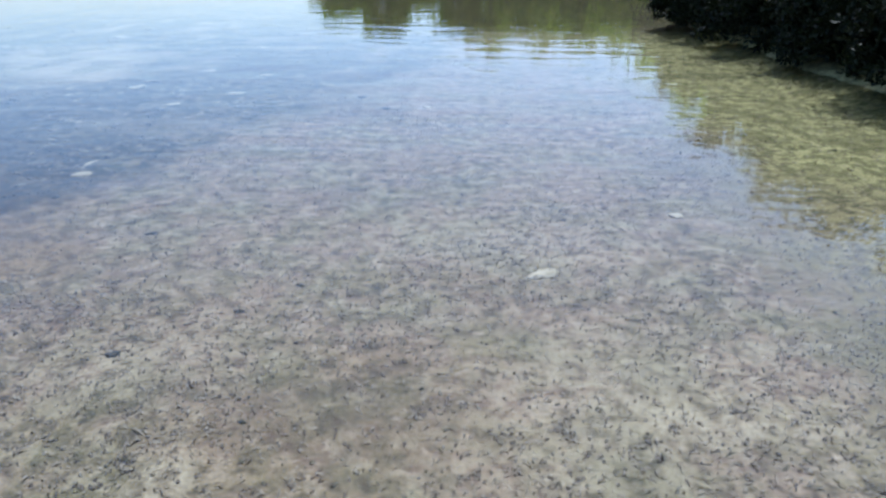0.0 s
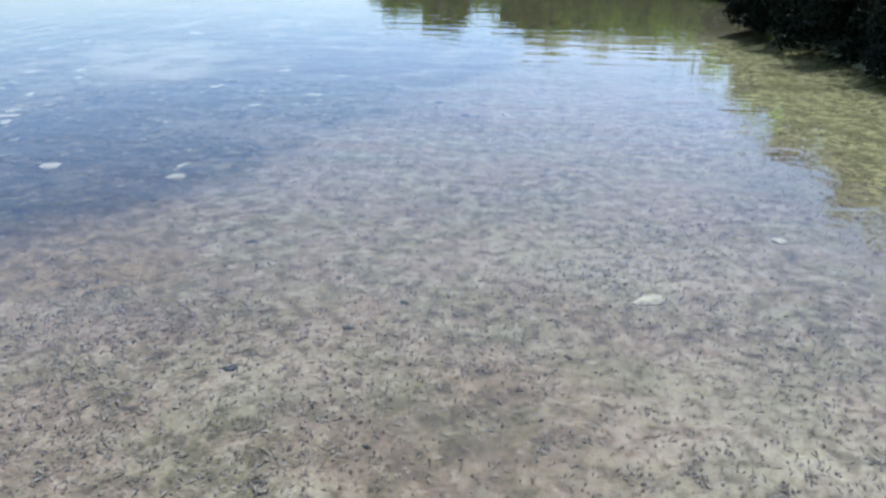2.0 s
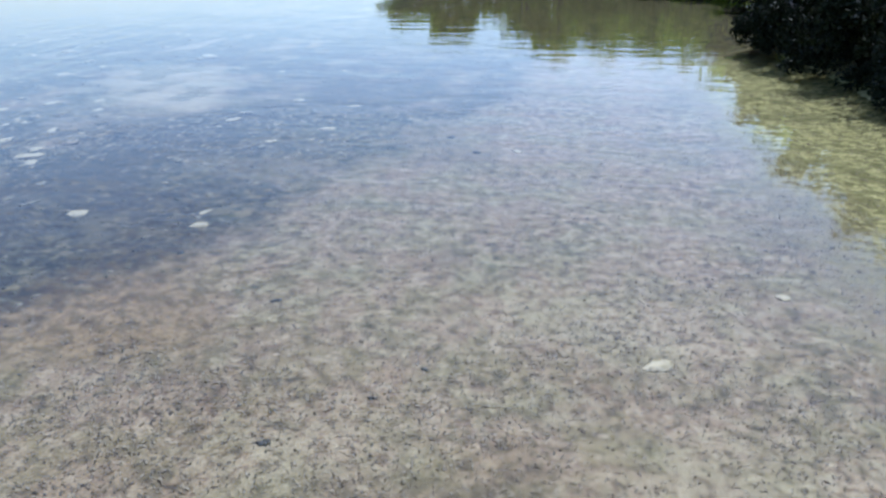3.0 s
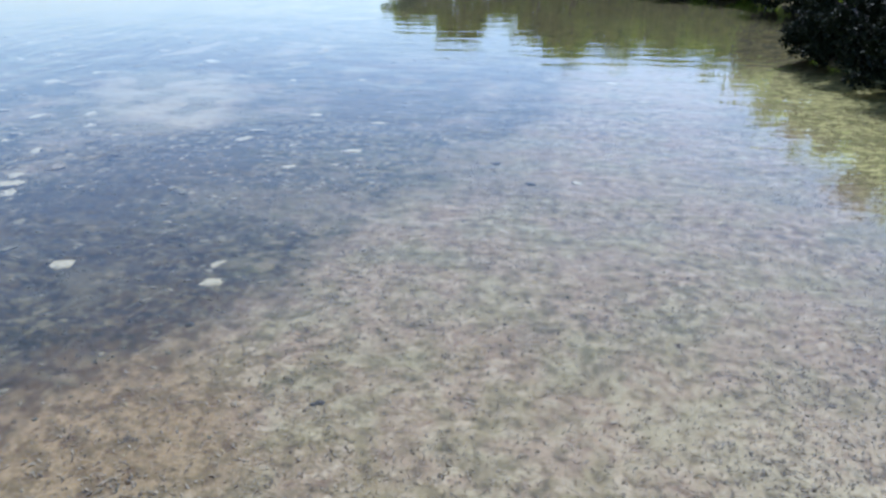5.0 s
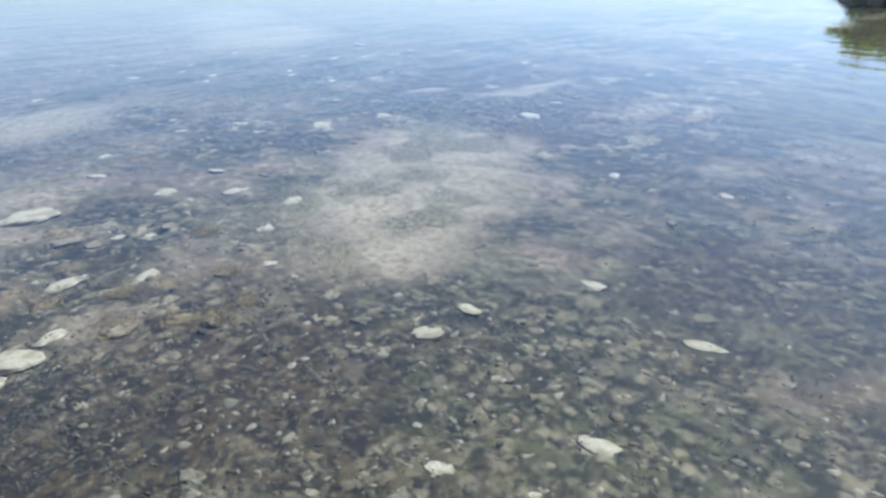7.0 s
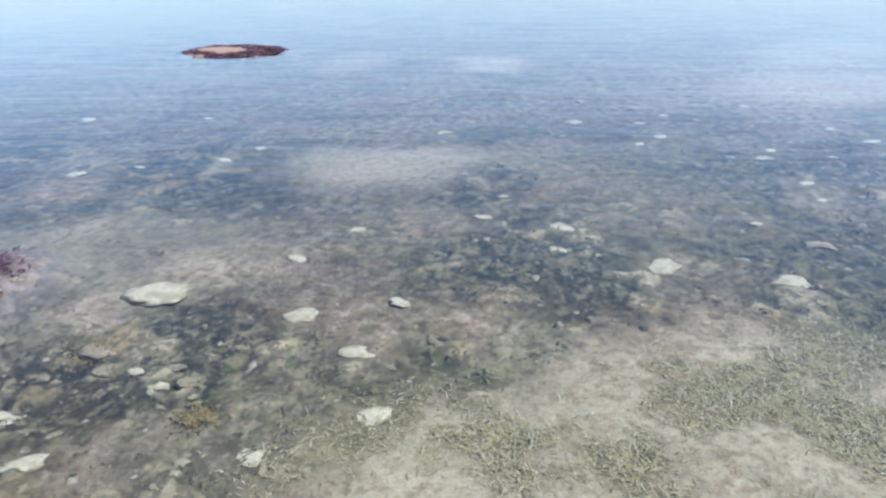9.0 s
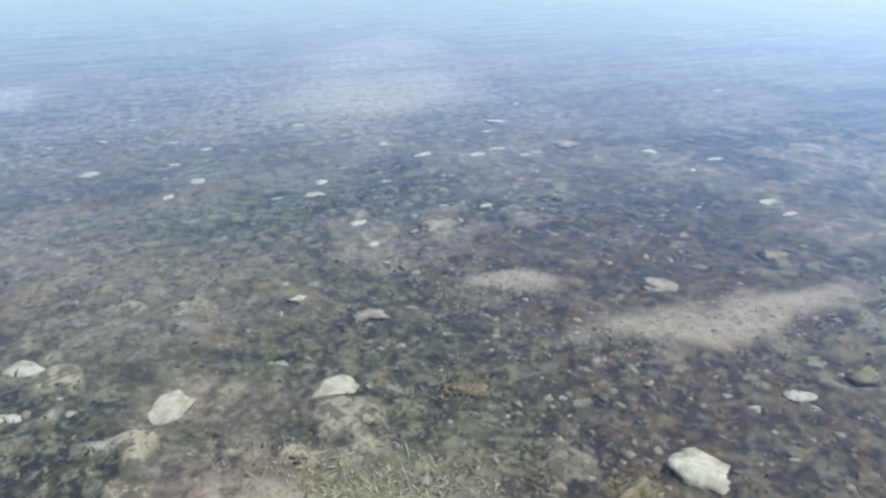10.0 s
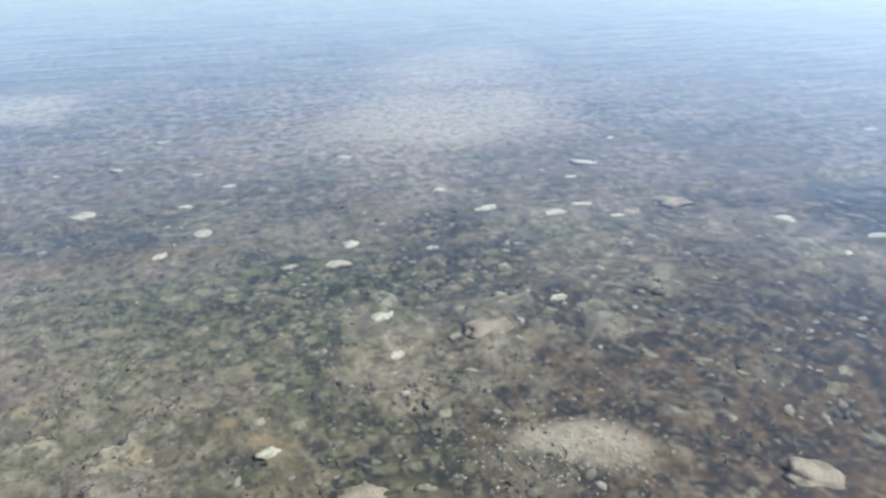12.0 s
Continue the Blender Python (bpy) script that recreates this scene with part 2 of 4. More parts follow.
def grain(t, size, detail=4.0, rough=0.6, stretch=None):
    """A noise with lumps about size metres across, in object space."""
    c = t.nodes.new("ShaderNodeTexCoord")
    n = add(t, "TexNoise", Scale=1.0 / size, Detail=detail, Roughness=rough)
    if stretch:
        m = add(t, "Mapping", Scale=stretch)
        t.links.new(c.outputs["Object"], m.inputs["Vector"])
        t.links.new(m.outputs["Vector"], n.inputs["Vector"])
    else:
        t.links.new(c.outputs["Object"], n.inputs["Vector"])
    return n.outputs["Fac"]


def cells(t, size, warp):
    """Uneven cells about size metres across: the distance to a cell's middle, and a tone of its own for each cell."""
    c = t.nodes.new("ShaderNodeTexCoord")
    n = add(t, "TexNoise", Scale=0.7 / size, Detail=3.0, Roughness=0.6)
    t.links.new(c.outputs["Object"], n.inputs["Vector"])
    v = t.nodes.new("ShaderNodeVectorMath")
    v.operation = "MULTIPLY_ADD"
    t.links.new(n.outputs["Color"], v.inputs[0])
    v.inputs[1].default_value = (warp, warp, warp)
    t.links.new(c.outputs["Object"], v.inputs[2])
    o = add(t, "TexVoronoi", Scale=1.0 / size)
    t.links.new(v.outputs[0], o.inputs["Vector"])
    parts = t.nodes.new("ShaderNodeSeparateColor")
    t.links.new(o.outputs["Color"], parts.inputs[0])
    return o.outputs["Distance"], parts.outputs[0]


def bumped(t, bsdf, height, strength, distance):
    b = add(t, "Bump", Strength=strength, Distance=distance)
    t.links.new(height, b.inputs["Height"])
    t.links.new(b.outputs["Normal"], bsdf.inputs["Normal"])
    return b


def attribute(t, name):
    a = t.nodes.new("ShaderNodeAttribute")
    a.attribute_name = name
    return a.outputs["Fac"]


def bed_material():
    m, t, p = nodes_of("seabed")
    fine, small, broad = grain(t, 0.012, 5, 0.7), grain(t, 0.05, 5, 0.65), grain(t, 0.35, 4, 0.6)
    # sandy silt, its grains and its algal film
    clump, patch, tint = grain(t, 0.085, 5, 0.72), grain(t, 0.19, 5, 0.7), grain(t, 0.8, 3, 0.55)
    green = grain(t, 0.45, 4, 0.6)
    silt = mixed(t, ramp(t, small, 0.43, 0.57), (0.30, 0.215, 0.155), (0.56, 0.418, 0.315))
    silt = mixed(t, ramp(t, broad, 0.46, 0.58), silt, mixed(t, ramp(t, small, 0.43, 0.57), (0.24, 0.19, 0.11), (0.45, 0.37, 0.225)))
    silt = mixed(t, ramp(t, tint, 0.50, 0.62, 0, 0.5), silt, mixed(t, ramp(t, small, 0.43, 0.57), (0.19, 0.105, 0.06), (0.42, 0.275, 0.18)))
    lot = t.nodes.new("ShaderNodeMath")
    lot.operation = "MULTIPLY"
    t.links.new(ramp(t, clump, 0.51, 0.575, 0.0, 0.72), lot.inputs[0])
    t.links.new(ramp(t, grain(t, 0.5, 3, 0.6), 0.40, 0.56, 0.35, 1.0), lot.inputs[1])
    silt = mixed(t, lot.outputs[0], silt, mixed(t, ramp(t, small, 0.45, 0.55), (0.042, 0.033, 0.020), (0.15, 0.115, 0.072)))
    silt = mixed(t, ramp(t, clump, 0.47, 0.42, 0.0, 0.8), silt, (0.60, 0.49, 0.365))
    silt = mixed(t, ramp(t, grain(t, 0.025, 3, 0.6), 0.53, 0.63, 0.0, 0.35), silt, (0.085, 0.065, 0.042))
    silt = mixed(t, ramp(t, green, 0.48, 0.60, 0.0, 0.5), silt, mixed(t, ramp(t, clump, 0.46, 0.54), (0.42, 0.395, 0.235), (0.12, 0.115, 0.05)))
    pale = mixed(t, ramp(t, small, 0.42, 0.56), (0.42, 0.34, 0.225), (0.68, 0.585, 0.43))
    turf = mixed(t, ramp(t, clump, 0.44, 0.55), (0.15, 0.13, 0.05), (0.46, 0.40, 0.20))
    turf = mixed(t, ramp(t, small, 0.53, 0.60, 0, 0.8), turf, (0.085, 0.08, 0.035))
    def ragged(name, lo=0.35, hi=0.65, amount=0.7):
        s = t.nodes.new("ShaderNodeMath")
        s.operation = "MULTIPLY_ADD"
        t.links.new(small, s.inputs[0])
        s.inputs[1].default_value = amount
        t.links.new(attribute(t, name), s.inputs[2])
        return ramp(t, s.outputs[0], lo + amount * 0.5, hi + amount * 0.5)

    # weed: grey-olive felt, brown in places, with dark hollows and tan lumps that stand out of it
    w1, w2, w3, w4 = grain(t, 0.10, 4, 0.65), grain(t, 0.075, 4, 0.65, (1, 1.2, 1)), grain(t, 0.085, 4, 0.7, (1.25, 1, 1)), grain(t, 0.028, 3, 0.6)
    gap, tone = cells(t, 0.055, 0.05)
    gap2, tone2 = cells(t, 0.11, 0.09)
    weed = mixed(t, ramp(t, w1, 0.45, 0.55), (0.025, 0.022, 0.013), (0.092, 0.080, 0.039))
    weed = mixed(t, ramp(t, green, 0.47, 0.61, 0, 0.8), weed, mixed(t, ramp(t, w1, 0.45, 0.55), (0.026, 0.030, 0.013), (0.105, 0.110, 0.040)))
    weed = mixed(t, ramp(t, tint, 0.50, 0.62, 0, 0.7), weed, mixed(t, ramp(t, w1, 0.45, 0.55), (0.034, 0.024, 0.013), (0.122, 0.088, 0.042)))
    dark = mixed(t, ramp(t, w3, 0.44, 0.58), (0.020, 0.013, 0.006), (0.120, 0.083, 0.036))
    weed = mixed(t, ragged("dark", 0.1, 0.6, 1.2), weed, dark)
    weed = mixed(t, ramp(t, attribute(t, "rust"), 0, 1, 0, 0.85), weed, mixed(t, ramp(t, w1, 0.44, 0.56), (0.034, 0.019, 0.007), (0.150, 0.092, 0.036)))
    weed = mixed(t, ramp(t, attribute(t, "olive"), 0, 1, 0, 0.75), weed, mixed(t, ramp(t, w1, 0.45, 0.55), (0.034, 0.040, 0.014), (0.150, 0.152, 0.060)))
    # rubble that shows between the weed, piece by piece
    bare = mixed(t, attribute(t, "stony"), ramp(t, grain(t, 0.55, 3, 0.6), 0.43, 0.58, 0.05, 0.6), (1.0, 1.0, 1.0))
    piece = mixed(t, tone, (0.06, 0.053, 0.028), (0.42, 0.35, 0.22))
    shows = mixed(t, 1.0, ramp(t, tone, 0.48, 0.72), ramp(t, gap, 0.72, 0.30), "MULTIPLY")
    bare = mixed(t, 1.0, bare, ramp(t, attribute(t, "dark"), 0.2, 0.8, 1.0, 0.42), "MULTIPLY")
    shows = mixed(t, 1.0, shows, bare, "MULTIPLY")
    weed = mixed(t, shows, weed, piece)
    slab = mixed(t, tone2, (0.11, 0.09, 0.042), (0.34, 0.28, 0.165))
    shows2 = mixed(t, 1.0, ramp(t, tone2, 0.62, 0.80, 0, 0.8), ramp(t, gap2, 0.62, 0.25), "MULTIPLY")
    shows2 = mixed(t, 1.0, shows2, ramp(t, attribute(t, "dark"), 0.2, 0.8, 1.0, 0.3), "MULTIPLY")
    weed = mixed(t, shows2, weed, slab)
    weed = mixed(t, ramp(t, w2, 0.53, 0.59, 0, 0.85), weed, (0.019, 0.018, 0.011))
    weed = mixed(t, ramp(t, w4, 0.54, 0.61, 0, 0.5), weed, (0.028, 0.025, 0.016))
    weed = mixed(t, ramp(t, w4, 0.44, 0.39, 0, 0.35), weed, (0.34, 0.295, 0.19))
    lump = mixed(t, ramp(t, tint, 0.46, 0.58), (0.50, 0.42, 0.28), (0.38, 0.275, 0.135))
    lump = mixed(t, ramp(t, small, 0.46, 0.55, 0, 0.85), lump, (0.13, 0.11, 0.065))
    leaf = mixed(t, ramp(t, small, 0.35, 0.65), (0.045, 0.018, 0.024), (0.16, 0.075, 0.07))
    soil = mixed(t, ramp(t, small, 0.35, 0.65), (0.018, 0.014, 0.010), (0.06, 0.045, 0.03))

    brown = mixed(t, ramp(t, clump, 0.44, 0.56), (0.44, 0.315, 0.185), (0.17, 0.105, 0.05))
    silt = mixed(t, ragged("rust", 0.1, 0.9, 1.0), silt, brown)
    col = mixed(t, ragged("turf", 0.0, 1.0, 1.2), silt, turf)
    col = mixed(t, ragged("pale", 0.1, 1.0, 1.2), col, pale)
    col = mixed(t, ragged("islet", 0.3, 0.7), col, mixed(t, ramp(t, small, 0.3, 0.7), (0.39, 0.225, 0.15), (0.54, 0.355, 0.25)))
    col = mixed(t, ragged("weed", 0.05, 0.75, 1.0), col, weed)
    col = mixed(t, ragged("lump", 0.2, 0.85, 1.3), col, lump)
    felt = mixed(t, ramp(t, clump, 0.44, 0.56), (0.245, 0.23, 0.085), (0.58, 0.535, 0.25))
    felt = mixed(t, ramp(t, broad, 0.52, 0.60, 0, 0.7), felt, (0.205, 0.19, 0.065))
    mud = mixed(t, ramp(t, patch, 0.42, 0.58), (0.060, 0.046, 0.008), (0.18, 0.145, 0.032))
    col = mixed(t, ragged("moss", 0.2, 0.8, 0.9), col, felt)
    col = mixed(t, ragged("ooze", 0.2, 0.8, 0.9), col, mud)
    col = mixed(t, ragged("fringe", 0.3, 0.7), col, mixed(t, ramp(t, small, 0.4, 0.6), (0.17, 0.135, 0.115), (0.32, 0.265, 0.23)))
    col = mixed(t, ragged("leaves", 0.3, 0.6), col, leaf)
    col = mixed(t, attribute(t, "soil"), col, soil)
    col = mixed(t, ramp(t, fine, 0.3, 0.7), mixed(t, 1.0, col, (0.62, 0.62, 0.62), "MULTIPLY"), col)
    col = mixed(t, 1.0, col, (1.0, 0.955, 0.86), "MULTIPLY")
    t.links.new(col, p.inputs["Base Color"])
    p.inputs["Roughness"].default_value = 0.85
    bumped(t, p, mixed(t, 0.4, small, fine), 0.7, 0.014)
    return m


def water_material():
    m = bpy.data.materials.new("clear_water")
    m.use_nodes = True
    t = m.node_tree
    t.nodes.remove(t.nodes["Principled BSDF"])
    out = t.nodes["Material Output"]
    calm = ramp(t, grain(t, 3.5, 3, 0.5), 0.38, 0.62, 0.25, 1.0)
    short = grain(t, 0.085, 2, 0.45)
    h = t.nodes.new("ShaderNodeMath")
    h.operation = "MULTIPLY"
    t.links.new(short, h.inputs[0])
    t.links.new(calm, h.inputs[1])
    b1 = add(t, "Bump", Strength=1.0, Distance=0.0020)
    t.links.new(h.outputs[0], b1.inputs["Height"])
    # wavelets whose crests follow the shore: eastwards in the north, northwards in the west
    c = t.nodes.new("ShaderNodeTexCoord")
    axes = t.nodes.new("ShaderNodeSeparateXYZ")
    t.links.new(c.outputs["Object"], axes.inputs[0])
    west = ramp(t, axes.outputs["X"], -3.0, -6.0)
    wave = mixed(t, west, grain(t, 0.30, 2.0, 0.45, (0.34, 1, 1)), ramp(t, grain(t, 0.22, 2.0, 0.5, (1, 0.26, 1)), 0, 1, 0, 1.2))
    b2 = add(t, "Bump", Strength=1.0, Distance=0.0070)
    t.links.new(wave, b2.inputs["Height"])
    t.links.new(b1.outputs["Normal"], b2.inputs["Normal"])
    fres = add(t, "Fresnel", IOR=1.333)
    gloss = add(t, "BsdfGlossy", Roughness=0.004, Color=(1, 1, 1, 1))
    clear = add(t, "BsdfTransparent", Color=(0.93, 0.965, 0.955, 1))
    mix = t.nodes.new("ShaderNodeMixShader")
    for n in (fres, gloss):
        t.links.new(b2.outputs["Normal"], n.inputs["Normal"])
    t.links.new(fres.outputs[0], mix.inputs[0])
    t.links.new(clear.outputs[0], mix.inputs[1])
    t.links.new(gloss.outputs[0], mix.inputs[2])
    t.links.new(mix.outputs[0], out.inputs["Surface"])
    return m


def stone_material(name, dark, light, film):
    m, t, p = nodes_of(name)
    info = t.nodes.new("ShaderNodeObjectInfo")
    fine, blot = grain(t, 0.08, 4, 0.65), grain(t, 0.3, 3, 0.6)
    col = mixed(t, ramp(t, fine, 0.35, 0.65), dark, light)
    col = mixed(t, ramp(t, blot, 0.50, 0.62, 0, 0.8), col, film)
    col = mixed(t, ramp(t, info.outputs["Random"], 0, 1, 0, 0.35), col, film)
    # algae creeping up from the foot
    c = t.nodes.new("ShaderNodeTexCoord")
    axes = t.nodes.new("ShaderNodeSeparateXYZ")
    t.links.new(c.outputs["Object"], axes.inputs[0])
    foot = t.nodes.new("ShaderNodeMath")
    foot.operation = "MULTIPLY_ADD"
    t.links.new(grain(t, 0.22, 4, 0.65), foot.inputs[0])
    foot.inputs[1].default_value = 0.32
    t.links.new(axes.outputs["Z"], foot.inputs[2])
    col = mixed(t, ramp(t, foot.outputs[0], 0.20, 0.11), col, mixed(t, 0.5, film, (0.07, 0.06, 0.035)))
    t.links.new(col, p.inputs["Base Color"])
    p.inputs["Roughness"].default_value = 0.75
    bumped(t, p, fine, 0.5, 0.004)
    return m


def island_material(name, colours, roughness=0.8, translucent=0.0):
    """A material whose colour varies from loose piece to loose piece."""
    m, t, p = nodes_of(name)
    g = t.nodes.new("ShaderNodeNewGeometry")
    r = t.nodes.new("ShaderNodeValToRGB")
    r.color_ramp.interpolation = "LINEAR"
    e = r.color_ramp.elements
    while len(e) < len(colours):
        e.new(0.5)
    for n, c in enumerate(colours):
        e[n].position, e[n].color = n / (len(colours) - 1), (*c, 1)
    t.links.new(g.outputs["Random Per Island"], r.inputs["Fac"])
    col = mixed(t, ramp(t, grain(t, 0.015, 3), 0.3, 0.7), mixed(t, 1.0, r.outputs["Color"], (0.6, 0.6, 0.6), "MULTIPLY"), r.outputs["Color"])
    t.links.new(col, p.inputs["Base Color"])
    p.inputs["Roughness"].default_value = roughness
    if translucent:
        tr = t.nodes.new("ShaderNodeBsdfTranslucent")
        t.links.new(mixed(t, 1.0, col, (1.5, 1.7, 0.7), "MULTIPLY"), tr.inputs["Color"])
        mix = add(t, "MixShader", Fac=translucent)
        t.links.new(p.outputs[0], mix.inputs[1])
        t.links.new(tr.outputs[0], mix.inputs[2])
        t.links.new(mix.outputs[0], t.nodes["Material Output"].inputs["Surface"])
    return m


def drift_material():
    """Wet leaves: wine and purple, with drifts of orange and of grey ones."""
    m, t, p = nodes_of("red_drift_leaves")
    g = t.nodes.new("ShaderNodeNewGeometry")
    r = g.outputs["Random Per Island"]
    wine = mixed(t, ramp(t, r, 0.1, 0.9), (0.028, 0.014, 0.022), (0.15, 0.042, 0.055))
    wine = mixed(t, ramp(t, grain(t, 0.25, 3), 0.42, 0.58), wine, mixed(t, r, (0.045, 0.022, 0.032), (0.12, 0.055, 0.07)))
    rust = mixed(t, r, (0.14, 0.03, 0.025), (0.36, 0.13, 0.06))
    wine = mixed(t, ramp(t, grain(t, 0.12, 3), 0.58, 0.66, 0, 0.8), wine, rust)
    wine = mixed(t, ramp(t, grain(t, 0.17, 3, 0.7), 0.56, 0.62, 0, 0.8), wine, mixed(t, r, (0.13, 0.09, 0.085), (0.30, 0.23, 0.20)))
    t.links.new(wine, p.inputs["Base Color"])
    p.inputs["Roughness"].default_value = 0.75
    p.inputs["Specular IOR Level"].default_value = 0.25
    return m


def bark_material():
    m, t, p = nodes_of("grey_bark")
    g = grain(t, 0.03, 4, 0.6, (1, 1, 0.25))
    t.links.new(mixed(t, ramp(t, g, 0.35, 0.65), (0.055, 0.042, 0.032), (0.17, 0.14, 0.11)), p.inputs["Base Color"])
    p.inputs["Roughness"].default_value = 0.9
    bumped(t, p, g, 0.6, 0.01)
    return m


BED = bed_material()
CLEAR_WATER = water_material()
WHITE_STONE = stone_material("bleached_coral_stone", (0.47, 0.39, 0.25), (0.70, 0.60, 0.425), (0.33, 0.27, 0.15))
TAN_STONE = stone_material("ochre_stone", (0.17, 0.12, 0.05), (0.45, 0.33, 0.16), (0.09, 0.08, 0.035))
PALE_TAN_STONE = stone_material("pale_tan_stone", (0.27, 0.20, 0.12), (0.50, 0.39, 0.25), (0.22, 0.165, 0.09))
DARK_STONE = stone_material("dark_stone", (0.035, 0.03, 0.028), (0.10, 0.085, 0.075), (0.05, 0.05, 0.03))
COBBLE = stone_material("weedy_cobble", (0.14, 0.115, 0.065), (0.40, 0.33, 0.20), (0.10, 0.09, 0.045))
RUBBLE = island_material("rubble", ((0.05, 0.046, 0.030), (0.10, 0.09, 0.05), (0.20, 0.17, 0.10), (0.36, 0.30, 0.19), (0.14, 0.115, 0.06), (0.38, 0.32, 0.21)))
LOOSE = island_material("loose_pale_rubble", ((0.10, 0.085, 0.045), (0.30, 0.25, 0.15), (0.46, 0.385, 0.25), (0.22, 0.16, 0.08), (0.44, 0.37, 0.24)))
TURF = island_material("turf_blades", ((0.15, 0.115, 0.05), (0.40, 0.325, 0.165), (0.50, 0.415, 0.225), (0.62, 0.52, 0.32)), 0.7)
CORAL = island_material("white_rubble", ((0.14, 0.11, 0.075), (0.36, 0.295, 0.20), (0.50, 0.42, 0.30), (0.42, 0.35, 0.245)))
PALE_STRANDS = island_material("pale_strands", ((0.42, 0.36, 0.20), (0.66, 0.58, 0.40), (0.30, 0.25, 0.12)), 0.7)
OCHRE_WEED = island_material("ochre_weed", ((0.10, 0.07, 0.02), (0.28, 0.18, 0.05), (0.40, 0.28, 0.09), (0.20, 0.15, 0.06)), 0.7)
TUFTS = island_material("silt_tufts", ((0.14, 0.105, 0.068), (0.22, 0.165, 0.105), (0.36, 0.29, 0.20), (0.50, 0.42, 0.31), (0.12, 0.105, 0.055)), 0.8)
WEED = island_material("dark_weed", ((0.045, 0.042, 0.026), (0.09, 0.082, 0.042), (0.06, 0.046, 0.03), (0.17, 0.14, 0.075), (0.28, 0.235, 0.14)), 0.7)
DEBRIS = island_material("dark_debris", ((0.10, 0.076, 0.050), (0.17, 0.13, 0.085), (0.26, 0.20, 0.13)), 0.7)
DRIFT = drift_material()
TWIG = island_material("bleached_twigs", ((0.30, 0.24, 0.17), (0.45, 0.38, 0.28)), 0.8)
BARK = bark_material()
# bank shrubs: yellow-green leaves, their colour brightened to stand for sunlight
SUNLIT_FOLIAGE = island_material("sunlit_leaves", ((0.11, 0.16, 0.022), (0.20, 0.27, 0.035), (0.30, 0.36, 0.06), (0.38, 0.39, 0.09)), 0.5, 0.65)
# near shrubs: leaf colour taken almost to black to stand for shade
SHADED_FOLIAGE = island_material("shaded_leaves", ((0.006, 0.009, 0.004), (0.009, 0.014, 0.005), (0.014, 0.020, 0.006), (0.026, 0.030, 0.010)), 0.55, 0.03)
SUNLIT_FOLIAGE.node_tree.nodes["Principled BSDF"].inputs["Specular IOR Level"].default_value = 0.2
SHADED_FOLIAGE.node_tree.nodes["Principled BSDF"].inputs["Specular IOR Level"].default_value = 0.12

# ---- making meshes ----


def mesh_object(name, verts, faces, material, parent=None, label="", smooth=False):
    me = bpy.data.meshes.new(name)
    me.from_pydata([tuple(v) for v in verts] if not isinstance(verts, np.ndarray) else verts.tolist(), [], faces if isinstance(faces, list) else faces.tolist())
    me.materials.append(material)
    if smooth:
        me.shade_smooth()
    ob = new(name, me)
    if parent:
        ob.parent = parent
    if label:
        tagged(ob, label)
    return ob


def graded(lo, hi, fine, reach):
    """Grid lines: even from lo to hi, then ever wider out to reach."""
    mid = np.arange(lo, hi + fine / 2, fine)
    out, d, gap = [], 0.0, fine
    while d < reach:
        gap *= 1.09
        d += gap
        out.append(d)
    out = np.array(out)
    return np.concatenate([lo - out[::-1], mid, hi + out])


def sheet(name, xs, ys, height, material):
    gx, gy = np.meshgrid(xs, ys)
    x, y = gx.ravel(), gy.ravel()
    z = height(x, y)
    nx, ny = len(xs), len(ys)
    i = (np.arange(ny - 1)[:, None] * nx + np.arange(nx - 1)).ravel()
    faces = np.stack([i, i + 1, i + nx + 1, i + nx], 1)
    me = bpy.data.meshes.new(name)
    me.vertices.add(len(x))
    me.vertices.foreach_set("co", np.stack([x, y, z], 1).ravel())
    me.loops.add(faces.size)
    me.loops.foreach_set("vertex_index", faces.ravel().astype(np.int32))
    me.polygons.add(len(faces))
    me.polygons.foreach_set("loop_start", (np.arange(len(faces)) * 4).astype(np.int32))
    me.update(calc_edges=True)
    me.shade_smooth()
    me.materials.append(material)
    return new(name, me), x, y


# ---- bed and water ----
ground, gx, gy = sheet("ground", graded(-11.0, 3.6, 0.03, 1800), graded(0.9, 12.0, 0.03, 1800), bed_height, BED)
tagged(ground, "shallow seabed of silt, sand patches and dark weed", "seabed", kind="structure")
weed_c, pale_c, turf_c, leaf_c, firm_c = cover(gx, gy)
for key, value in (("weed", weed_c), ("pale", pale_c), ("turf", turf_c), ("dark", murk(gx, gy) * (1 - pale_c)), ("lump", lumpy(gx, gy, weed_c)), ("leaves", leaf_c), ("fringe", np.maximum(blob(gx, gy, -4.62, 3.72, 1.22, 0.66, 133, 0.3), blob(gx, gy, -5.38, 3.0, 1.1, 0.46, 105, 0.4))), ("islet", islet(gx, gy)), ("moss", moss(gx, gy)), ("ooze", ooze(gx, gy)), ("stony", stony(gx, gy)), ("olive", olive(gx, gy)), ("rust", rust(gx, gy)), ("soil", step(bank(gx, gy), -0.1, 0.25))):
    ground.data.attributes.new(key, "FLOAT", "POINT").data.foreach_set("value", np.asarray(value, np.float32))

water, _, _ = sheet("water", graded(-12, 4, 4.0, 1700), graded(0, 20, 4.0, 1700), lambda x, y: WATER + 0 * x, CLEAR_WATER)
tagged(water, "clear shallow water with faint ripples", "water", kind="structure")

# ---- stones ----


